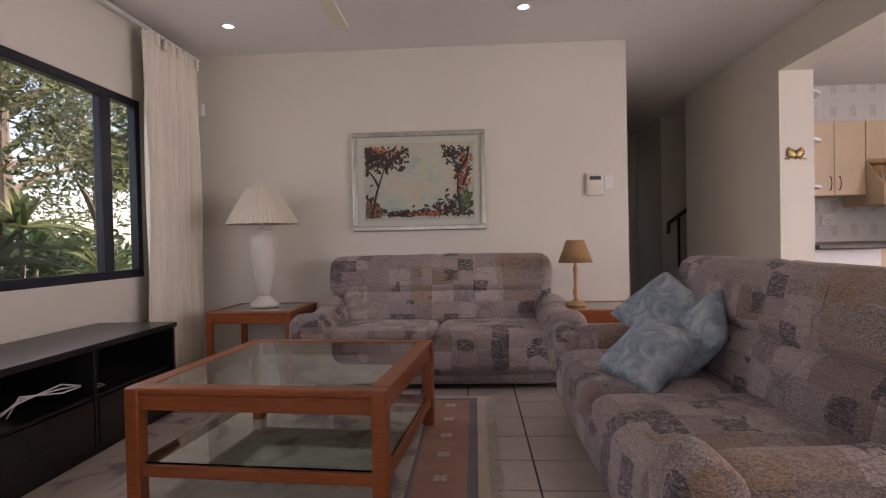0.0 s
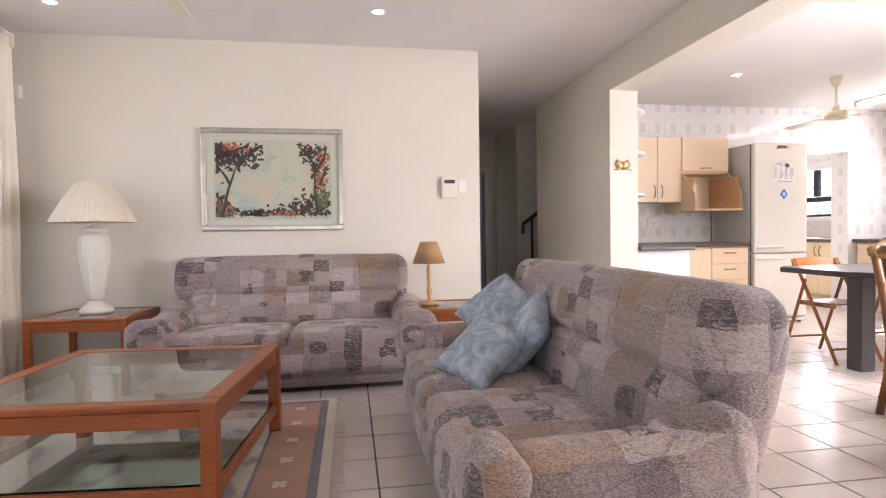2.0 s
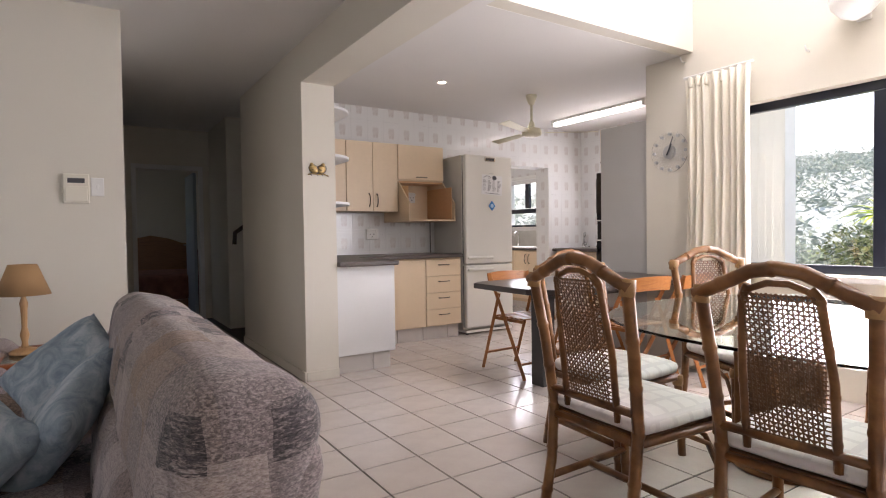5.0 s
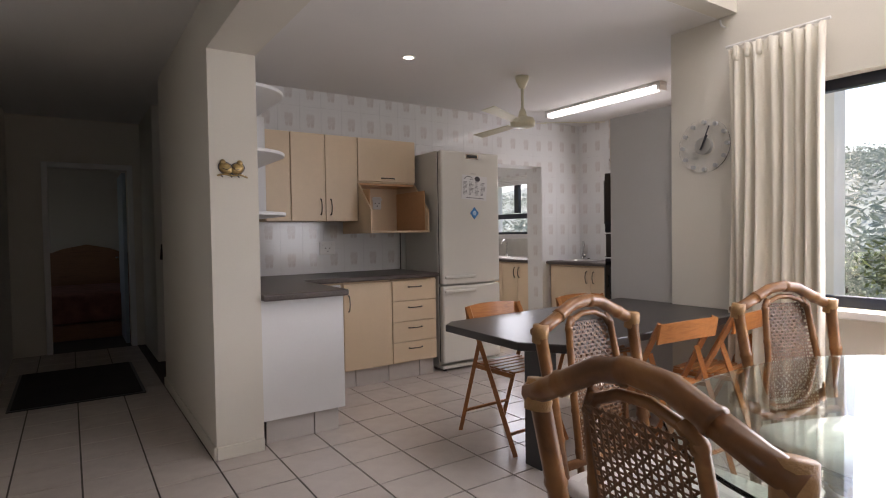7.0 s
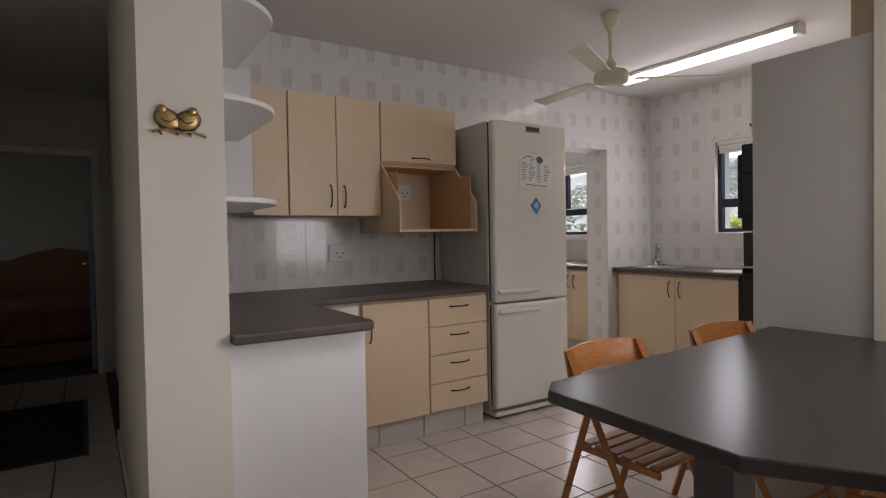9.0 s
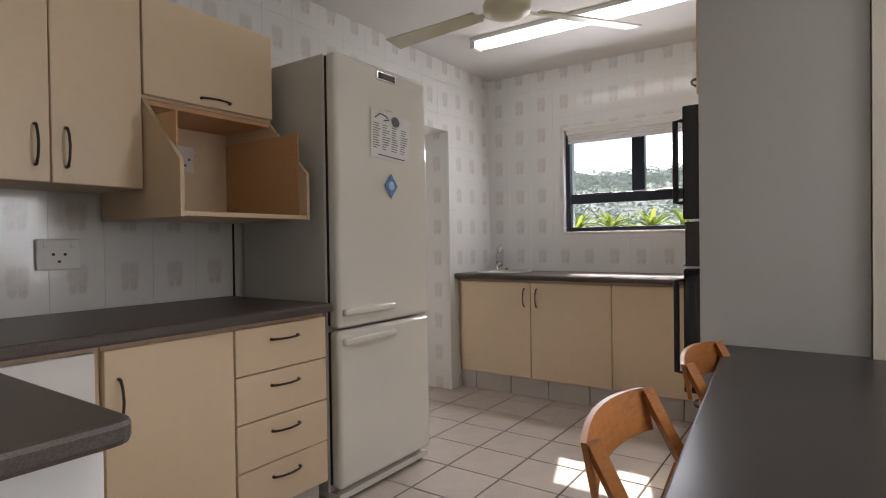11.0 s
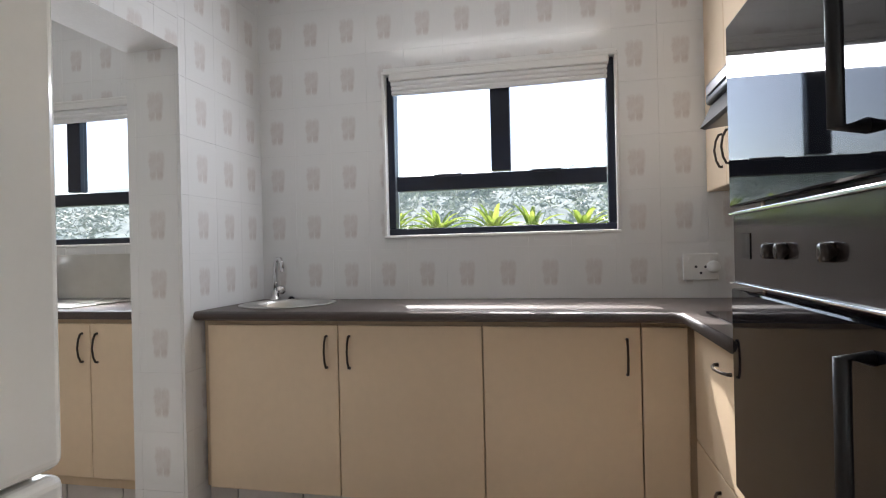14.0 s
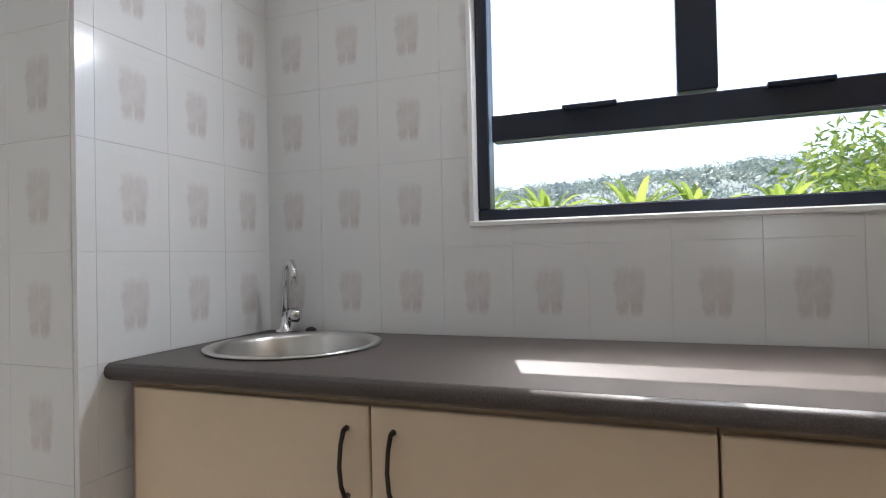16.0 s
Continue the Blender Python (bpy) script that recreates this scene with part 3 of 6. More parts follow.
wk = slot_window("window_kitchen", 7.158, 4.34, 5.453, 1.233, 2.045, [(4.878, 0.095, 1.54, 2.0)], [(1.495, 0.075, 4.38, 5.41)], 0.035, label="black framed kitchen window with a transom")
slot_window("window_scullery", 7.158, 6.86, 7.90, 1.233, 2.045, [(7.367, 0.09, 1.54, 2.0)], [(1.495, 0.07, 6.90, 7.86)], 0.035, label="black framed scullery window")
for y_ in (4.66, 5.14):
    part("stay_handle", B(7.105, 7.128, y_ - 0.07, y_ + 0.07, 1.522, 1.534, 0.003), "frame_black", wk)
# reveal lining and sill of the kitchen window
tagged(part("window_trim", ring_frame(4.325, 5.468, 1.218, 2.06, 7.088, 7.104, 0.016, bevel=0.003), "whitepaint"), "white trim round the kitchen window", "trim", kind="structure")
tagged(part("window_trim", ring_frame(6.845, 7.915, 1.218, 2.06, 7.088, 7.104, 0.016, bevel=0.003), "whitepaint"), "white trim round the scullery window", "trim", kind="structure")
tagged(part("window_sill", B(5.13, 5.27, -0.34, 2.92, 0.775, 0.818, 0.006), "whitepaint"), "white painted sill under the dining window", "sill", kind="structure")


def blind(name, y0, y1, z1, drop):
    top = thing(name, "raised white fabric roller blind over a window", "blind")
    part("cassette", B(7.070, 7.122, y0, y1, z1 - 0.035, z1, 0.006), "whitepaint", top)
    for i in range(3):
        h = drop - 0.035
        part("fold", puff(7.078 + 0.006 * i, 7.106 + 0.004 * i, y0 + 0.008, y1 - 0.008, z1 - 0.035 - h * (i + 1) / 3 - 0.004, z1 - 0.035 - h * i / 3, 0.010, 0.002, 6), "paper", top, smooth=True)
    part("cord", tube([(7.085, y0 + 0.018, z1 - 0.03), (7.083, y0 + 0.02, z1 - 0.3), (7.085, y0 + 0.016, z1 - 0.55)], 0.0025, 5), "whitepaint", top)
    return top


blind("window_blind", 4.365, 5.425, 2.04, 0.10)
blind("window_blind", 6.885, 7.875, 2.04, 0.10)
# glazed rear door, unseen, added for the light it lets in
td = thing("door_terrace", "unseen black framed glazed door added to light the living room", "door", kind="structure")
fr_ = ring_frame(-0.4, 1.8, 0.02, 2.15, -2.83, -2.77, 0.06)
B(-2.825, -2.775, 0.66, 0.74, 0.08, 2.09, bm=fr_)
for v in fr_.verts:
    v.co = (-v.co.y, v.co.x, v.co.z)
part("door_frame", fr_, "frame_black", td)
gp = part("pane", B(-1.75, 0.35, -2.803, -2.797, 0.07, 2.10), "glass", td)
gp.visible_shadow = False

# doorway to the bedroom
df = thing("door_bedroom", "pale painted door frame with a grey blue door standing open", "door", kind="structure")
for a, c, z0, z1 in ((1.545, 1.60, 0, 2.11), (2.36, 2.415, 0, 2.11), (1.60, 2.36, 2.05, 2.11)):
    part("architrave", B(a, c, 8.725, 8.752, z0, z1, 0.006), "whitepaint", df)
leaf = part("door_leaf", B(2.315, 2.355, 8.92, 9.66, 0.01, 2.04, 0.004), "bluedoor", df)
part("door_handle", tube([(2.30, 9.58, 1.02), (2.27, 9.58, 1.02), (2.27, 9.47, 1.02)], 0.009, 8), "chrome", leaf)
bed = thing("bed", "low bed with a carved wooden headboard and dark red bedspread", "bed")
part("mattress", puff(1.25, 2.75, 9.55, 11.45, 0.2, 0.58, 0.06, 0.01, 8), "bedcloth", bed, smooth=True)
part("base", B(1.28, 2.72, 9.6, 11.5, 0.0, 0.2, 0.01), "bedwood", bed)
hb = [(1.2, 0.0), (1.2, 0.85), (1.3, 1.02), (1.5, 1.04), (1.7, 1.12), (2.0, 1.18), (2.3, 1.12), (2.5, 1.04), (2.7, 1.02), (2.8, 0.85), (2.8, 0.0)]
h_ = prism(hb, 0, 0.05, 0.008)
for v in h_.verts:
    v.co = (v.co.x, 11.55 - v.co.z, v.co.y)
part("headboard", h_, "bedwood", bed)

# stairs off the corridor
st = thing("staircase", "shaded staircase rising from the corridor, dark handrail", "stairs", kind="structure")
for i in range(9):
    part("step", B(2.72 + 0.25 * i, 2.99 + 0.25 * i, 6.60, 7.58, 0, 0.18 * (i + 1), 0.006), "tile", st)
rail = part("handrail", tube([(2.555, 7.52, 1.04), (2.565, 7.52, 1.18), (2.70, 7.52, 1.28), (3.4, 7.52, 1.78), (4.5, 7.52, 2.55)], 0.026, 8), "handrail", st)
part("newel", B(2.675, 2.705, 7.505, 7.535, 0, 1.27, 0.004), "handrail", st)
for i in range(1, 6):
    x_ = 2.72 + 0.25 * i
    part("baluster", B(x_ - 0.008, x_ + 0.008, 7.512, 7.528, 0.18 * i + 0.01, 1.27 + (x_ - 2.7) * 0.71 - 0.02, 0), "handrail", st)
so = prism([(2.78, 2.597), (5.0, 2.597), (5.0, 1.55), (2.9, 2.30)], 0, 0.45)
for v in so.verts:
    v.co = (v.co.x, 7.10 + v.co.z, v.co.y)
part("soffit", so, "ceiling", st)
dm = thing("doormat", "black rectangular fibre doormat on the tiles", "mat")
part("backing", B(1.36, 2.27, 6.40, 7.75, 0.0, 0.008, 0.003), "blackplastic", dm)
part("fibre_top", B(1.385, 2.245, 6.425, 7.725, 0.008, 0.016, 0.004), "mat", dm)

# trims
for nm, bm_ in (("baseboard", B(-2.34, 1.25, 4.585, 4.60, 0.0, 0.075, 0.004)), ("baseboard", B(2.42, 2.435, 4.585, 6.55, 0.0, 0.075, 0.004)), ("baseboard", B(2.435, 2.70, 4.575, 4.59, 0.0, 0.075, 0.004))):
    solid(nm, bm_, "wall", "low painted skirting along the wall", "baseboard", kind="structure")

# ---- living room ----


def sofa(name, at, L, label, seats):
    """Overstuffed sofa, L long, its back along y = 0.95, facing -y."""
    top = thing(name, label, "sofa", at, "matching sofas")
    D = 0.95
    part("base", puff(0.04, L - 0.04, 0.06, D - 0.20, 0.03, 0.27, 0.05, 0.006, 8), "sofa", top, smooth=True)
    part("front_roll", puff(0.10, L - 0.10, 0.0, 0.30, 0.10, 0.36, 0.10, 0.012, 10), "sofa", top, smooth=True)
    w = (L - 0.40) / seats
    for i in range(seats):
        x0 = 0.20 + w * i
        part("seat_cushion", puff(x0 + 0.002, x0 + w - 0.002, 0.015, 0.70, 0.22, 0.405, 0.05, 0.016, 16, lump=0.006), "sofa", top, smooth=True)
    for nm, x0, x1, h0, h1, y_, z_, rr in (("back_roll", 0.09, L - 0.12, 0.125, 0.32, 0.76, 0.58, 0.085), ("lumbar_cushion", 0.20, L - 0.20, 0.11, 0.30, 0.69, 0.33, 0.07)):
        bk = puff(x0, x1, -h0, h0, 0.0, h1, rr, 0.012, 27, lump=0.007)
        for v in bk.verts:
            x, y, z = v.co
            seam = min(abs(x - 0.20 - w * i) for i in range(1, seats))
            y += 0.016 * math.exp(-(seam / 0.03) ** 2) * (1 if y < 0 else 0.2)
            z -= 0.010 * math.exp(-(seam / 0.03) ** 2)
            v.co = (x, y_ + y * 0.97 + z * 0.21, z_ + z * 0.96 - y * 0.2)
        part(nm, bk, "sofa", top, smooth=True)
    bp = puff(0.10, L - 0.12, 0.76, D, 0.05, 0.80, 0.07, 0.01, 12)
    for v in bp.verts:
        v.co.y -= 0.24 * (1 - v.co.z / 0.8) ** 1.2 if v.co.z < 0.8 else 0.0
    part("back_panel", bp, "sofa", top, smooth=True)
    for x0 in (0.0, L - 0.25):
        arm = puff(x0, x0 + 0.25, 0.03, 0.76, 0.05, 0.57, 0.115, 0.012, 12, lump=0.006)
        for v in arm.verts:
            y, z = v.co.y, v.co.z
            v.co.z = z * (0.90 + 0.75 * max(0, y - 0.42) ** 1.3)
        part("arm", arm, "sofa", top, smooth=True)
        part("arm_front", puff(x0 - 0.012, x0 + 0.262, -0.015, 0.14, 0.27, 0.525, 0.07, 0.01, 10), "sofa", top, smooth=True)
    for x0, y0 in ((0.15, 0.15), (L - 0.15, 0.15), (0.15, 0.68), (L - 0.15, 0.68)):
        part("foot", lathe([(0.03, 0.0), (0.035, 0.05)], 12, B(0, 0.001, 0, 0.001, 0.02, 0.021)), "black", top, at=pose(x0, y0, 0))
    return top


sofa("sofa", pose(-1.24, 3.66, 0), 1.95, "three seat sofa in worn mauve patchwork upholstery against the wall", 2)
sofa("sofa", pose(0.43, 3.28, 0, 0, 0, -90), 2.12, "mauve patchwork sofa seen end on, blue pillows in its corner", 2)


def cushion(at, s, label):
    b = bmesh.new()
    bmesh.ops.create_grid(b, x_segments=22, y_segments=22, size=1)
    top_ = b.verts[:]
    dup = bmesh.ops.duplicate(b, geom=b.faces[:])["geom"]
    low = [g for g in dup if isinstance(g, bmesh.types.BMVert)]
    for vs, sg in ((top_, 1), (low, -1)):
        for v in vs:
            x, y = v.co.x, v.co.y
            e = max(0, (1 - x ** 4)) * max(0, (1 - y ** 4))
            pin = 1 - 0.09 * (1 - abs(x * y)) * max(abs(x), abs(y)) ** 3
            h = 0.36 * e ** 0.55 + 0.05 * e * noise.noise(Vector((x * 2.2, y * 2.2, 3.1 * sg)))
            v.co = Vector((x * pin, y * pin, sg * h)) * (s / 2)
    bmesh.ops.remove_doubles(b, verts=b.verts[:], dist=0.0008)
    return solid("throw_pillow", b, "pillow", label, "pillow", at, "blue pillows", smooth=True)


cushion(pose(0.73, 2.40, 0.515, 38, 8.7, -62), 0.345, "square pale blue crumpled throw pillow in front")
cushion(pose(0.945, 2.49, 0.555, 52, 23.6, -112), 0.39, "dusty blue throw pillow leaning on the sofa back")
cushion(pose(0.957, 2.93, 0.625, 40, 24.7, -67), 0.39, "dusty blue throw pillow tucked in the sofa corner")


def post_table(name, at, w, d, h, label, category, shelf=0.0, inset=0.07, leg=0.055, group=""):
    """A pine table with a glass top let into its frame."""
    top = thing(name, label, category, at, group)
    for x in (0, w - leg):
        for y in (0, d - leg):
            part("leg", B(x, x + leg, y, y + leg, 0.0, h - 0.002, 0.008), "orangewood", top)
    for y in (0.004, d - inset - 0.004):
        part("top_rail", B(0.0, w, y, y + inset, h - 0.028, h, 0.008), "orangewood", top)
    for x in (0.004, w - inset - 0.004):
        part("top_rail", B(x, x + inset, inset + 0.004, d - inset - 0.004, h - 0.028, h, 0.006), "orangewood", top)
    for y in (0.012, d - 0.034):
        part("apron", B(leg, w - leg, y, y + 0.022, h - 0.09, h - 0.029, 0.004), "orangewood", top)
    for x in (0.012, w - 0.034):
        part("apron", B(x, x + 0.022, leg, d - leg, h - 0.09, h - 0.029, 0.004), "orangewood", top)
    part("glass_top", B(inset, w - inset, inset, d - inset, h - 0.010, h - 0.003, 0.001), "tableglass", top)
    if shelf:
        for y in (0.012, d - 0.042):
            part("shelf_rail", B(leg, w - leg, y, y + 0.03, shelf - 0.045, shelf, 0.004), "orangewood", top)
        for x in (0.012, w - 0.042):
            part("shelf_rail", B(x, x + 0.03, leg, d - leg, shelf - 0.045, shelf, 0.004), "orangewood", top)
        part("glass_shelf", B(0.03, w - 0.03, 0.03, d - 0.03, shelf + 0.001, shelf + 0.009, 0.001), "tableglass", top)
    return top


post_table("coffee_table", pose(-1.36, 2.075, 0.012, 0, 0, -5), 1.04, 1.07, 0.455, "square orange pine coffee table with glass top and shelf", "table", 0.15, 0.075, 0.06)
post_table("end_table", pose(-1.95, 3.92, 0, 0, 0, -2), 0.64, 0.60, 0.53, "small pine end table with glass top under the lamp", "table", 0, 0.05, 0.045, "end tables")
post_table("end_table", pose(0.60, 3.84, 0, 0, 0, 0), 0.62, 0.58, 0.515, "small pine end table with glass top between the sofas", "table", 0, 0.05, 0.045, "end tables")


fm = Mat("rug_field_wool", (0.60, 0.52, 0.45), 0.95, spec=0.1)
fn_ = fm.noise(fm.coord("Object", (1, 0.7, 1)), 4.2, 3, 0.5, 1.0)
fm.base(fm.ramp(fn_, [(0.36, (0.34, 0.27, 0.29)), (0.44, (0.58, 0.50, 0.44)), (0.62, (0.64, 0.56, 0.49)), (0.72, (0.48, 0.33, 0.29))])).bump(fm.noise(fm.coord(), 220, 3), 0.5, 0.004)
M["rug_field"] = fm


def rug():
    x0, x1, y0, y1 = -2.25, 0.05, 1.0, 3.58
    top = thing("rug", "worn oriental rug, cream field with salmon and blue borders", "rug")
    bands = [("rug_cream", 0.0), ("rug_blue", 0.05), ("rug_salmon", 0.095), ("rug_blue", 0.325), ("rug_field", 0.342)]
    for i, (m, o) in enumerate(bands):
        nxt = bands[i + 1][1] if i < 4 else None
        z = 0.006 + 0.0008 * i
        if nxt is None:
            part("field", B(x0 + o, x1 - o, y0 + o, y1 - o, 0.0, z, 0.001), m, top)
            continue
        b = bmesh.new()
        for q in ((x0 + o, x1 - o, y0 + o, y0 + nxt), (x0 + o, x1 - o, y1 - nxt, y1 - o), (x0 + o, x0 + nxt, y0 + nxt, y1 - nxt), (x1 - nxt, x1 - o, y0 + nxt, y1 - nxt)):
            B(*q, 0.0, z, bm=b)
        part("border", b, m, top)
    for i in range(9):
        y = y0 + 0.30 + i * 0.26
        for x in (x1 - 0.21, x0 + 0.21):
            b = bmesh.new()
            for k in range(4):
                a = radians(45 + 90 * k)
                prism([(0.022 * math.cos(a) + c * 0.016, 0.022 * math.sin(a) + s * 0.016) for c, s in [(math.cos(radians(t)), math.sin(radians(t))) for t in range(0, 360, 60)]], 0.0070, 0.0086, bm=b)
            prism([(0.009 * math.cos(radians(t)), 0.009 * math.sin(radians(t))) for t in range(0, 360, 60)], 0.0070, 0.009, bm=b)
            part("flower_motif", b, "rug_cream", top, at=pose(x, y, 0))
    b = bmesh.new()
    rr = random.Random(4)
    for i in range(260):
        x = x1 + 0.0
        y = y0 + (y1 - y0) * (i + rr.random()) / 260
        e = 0.03 + rr.random() * 0.03
        tube([(x - 0.004, y, 0.004), (x + e * 0.6, y + rr.uniform(-0.008, 0.008), 0.003), (x + e, y + rr.uniform(-0.014, 0.014), 0.002)], 0.0022, 3, b, caps=False)
    tagged(part("fringe", b, "rug_cream", top), kind="stuff")


rug()


def tv_cabinet():
    # runs along the window wall, its front faces the room
    top = thing("tv_cabinet", "long low black lacquered television cabinet with open shelves", "cabinet", pose(-2.30, 1.20, 0))
    L, D, Hh = 2.08, 0.48, 0.55
    part("top_board", B(0, D + 0.01, -0.01, L + 0.01, Hh - 0.03, Hh, 0.004), "black", top)
    part("base_board", B(0, D - 0.02, 0, L, 0.0, 0.05, 0.003), "black", top)
    part("back_board", B(0, 0.012, 0, L, 0.05, Hh - 0.03), "black", top)
    for y in (0, 0.66, 1.36, L - 0.02):
        part("upright", B(0.012, D, y, y + 0.02, 0.05, Hh - 0.03, 0.002), "black", top)
    for y0 in (0.68, 1.38):
        part("shelf", B(0.012, D - 0.01, y0, y0 + (0.68 if y0 < 1 else 0.66), 0.285, 0.30, 0.002), "black", top)
    for y0, y1 in ((0.69, 1.35), (1.39, L - 0.03)):
        dr = part("drawer_front", B(D - 0.018, D, y0, y1, 0.055, 0.28, 0.003), "black", top)
        part("drawer_pull", B(D, D + 0.014, (y0 + y1) / 2 - 0.06, (y0 + y1) / 2 + 0.06, 0.15, 0.158, 0.002), "handle", dr)


tv_cabinet()
rr = random.Random(2)
for k in range(3):
    solid("cable", tube([(-1.97 + 0.012 * k, 2.10 + 0.05 * k, 0.306), (-1.93, 2.25, 0.36 + 0.012 * k), (-1.90, 2.45, 0.385 - 0.02 * k), (-1.885, 2.58 + 0.03 * k, 0.345), (-1.88, 2.64 + 0.04 * k, 0.315), (-1.90, 2.70, 0.305)], 0.004, 6), "cablewhite", "loose white cable lying in the cabinet shelf", "cable", group="white cables", smooth=True)


def table_lamp_big():
    top = thing("table_lamp", "large table lamp, ribbed cream ceramic vase, pleated cream shade", "lamp", pose(-1.625, 4.22, 0.53))
    part("foot", lathe([(0.105, 0), (0.108, 0.02), (0.085, 0.045), (0.05, 0.075), (0.046, 0.085)], 32), "vase", top, smooth=True)
    part("vase", lathe([(0.046, 0.086), (0.05, 0.12), (0.075, 0.24), (0.096, 0.38), (0.102, 0.46), (0.092, 0.53), (0.078, 0.565)], 80, None, 20, 0.05), "vase", top, smooth=True)
    part("neck", lathe([(0.078, 0.566), (0.086, 0.575), (0.08, 0.59), (0.035, 0.605), (0.018, 0.62), (0.014, 0.64)], 24), "vase", top, smooth=True)
    part("shade", lathe([(0.275, 0.635), (0.205, 0.76), (0.145, 0.86), (0.105, 0.915), (0.101, 0.915), (0.141, 0.858), (0.201, 0.758), (0.269, 0.637)], 140, None, 46, 0.035, True), "shade", top, smooth=False)


def table_lamp_small():
    top = thing("table_lamp", "small turned wooden lamp with tan conical shade", "lamp", pose(0.738, 4.142, 0.515))
    part("base", lathe([(0.07, 0), (0.072, 0.012), (0.055, 0.024), (0.022, 0.034)], 24), "lampwood", top, smooth=True)
    part("stem", lathe([(0.018, 0.034), (0.013, 0.06), (0.022, 0.10), (0.013, 0.14), (0.016, 0.24), (0.02, 0.27), (0.011, 0.30), (0.011, 0.34)], 18), "lampwood", top, smooth=True)
    part("shade", lathe([(0.125, 0.315), (0.065, 0.478), (0.062, 0.478), (0.121, 0.317)], 40, None, 0, 0, True), "shade_tan", top, smooth=True)


table_lamp_big()
table_lamp_small()


def curtain(name, pts, z0, z1, pleats, amp, label, seed):
    """Pleated cloth that hangs from z1 to z0 between two plan points."""
    rr = random.Random(seed)
    (xa, ya), (xb, yb) = pts
    d = Vector((xb - xa, yb - ya, 0))
    nrm = Vector((-d.y, d.x, 0)).normalized()
    b = bmesh.new()
    nu, nv = pleats * 8, 16
    ph = [rr.uniform(-0.6, 0.6) for _ in range(pleats + 1)]
    am = [rr.uniform(0.6, 1.3) for _ in range(pleats + 1)]
    grid = []
    for j in range(nv + 1):
        f = j / nv
        row = []
        for i in range(nu + 1):
            u = i / nu
            k = pleats * min(1.0, max(0.0, u + 0.035 * math.sin(8 * u + seed) * math.sin(math.pi * u) + 0.018 * math.sin(21 * u + 2 * seed) * math.sin(math.pi * u)))
            q = min(pleats, int(k))
            a = amp * am[q] * (0.55 + 0.45 * f) if f < 0.93 else amp * 0.5
            side = 0.012 * math.sin(7 * f + ph[q] * 5)
            pinch = 1 - 0.05 * math.sin(math.pi * min(1, f * 1.1))
            p = Vector((xa, ya, 0)) + d * (0.5 + (u - 0.5) * pinch) + nrm * (a * math.sin(2 * math.pi * k + ph[q] * f) + side)
            row.append(b.verts.new((p.x, p.y, z1 + (z0 - z1) * f + 0.008 * math.sin(k * 3) * (j == nv))))
        grid.append(row)
    for j in range(nv):
        for i in range(nu):
            b.faces.new((grid[j][i], grid[j][i + 1], grid[j + 1][i + 1], grid[j + 1][i]))
    top = thing(name, label, "curtain", group="cream curtains")
    cl = part("cloth", b, "curtain", top, smooth=True)
    s = cl.modifiers.new("thickness", "SOLIDIFY")
    s.thickness, s.offset = 0.004, 0
    for i in range(pleats):
        c0 = Vector((xa, ya, 0)) + d * ((i + 0.25) / pleats) + nrm * amp * 0.2
        hd = bmesh.new()
        puff(c0.x - 0.016, c0.x + 0.016, c0.y - 0.016, c0.y + 0.016, z1 - 0.075, z1 + 0.012, 0.012, 0, 4, hd)
        part("heading_pleat", hd, "curtain", top, smooth=True)
    part("rail", tube([(xa - d.x * 0.03, ya - d.y * 0.03, z1 + 0.02), (xb + d.x * 0.03, yb + d.y * 0.03, z1 + 0.02)], 0.009, 8), "whitepaint", top)
    return top


curtain("curtain", ((-2.22, 4.44), (-2.22, 3.70)), 0.04, 2.50, 8, 0.035, "long cream pleated curtain drawn beside the living room window", 3)
solid("curtain_track", B(-2.335, -2.30, 1.0, 4.5, 2.555, 2.585, 0.004), "whitepaint", "white curtain track along the ceiling", "curtain track")


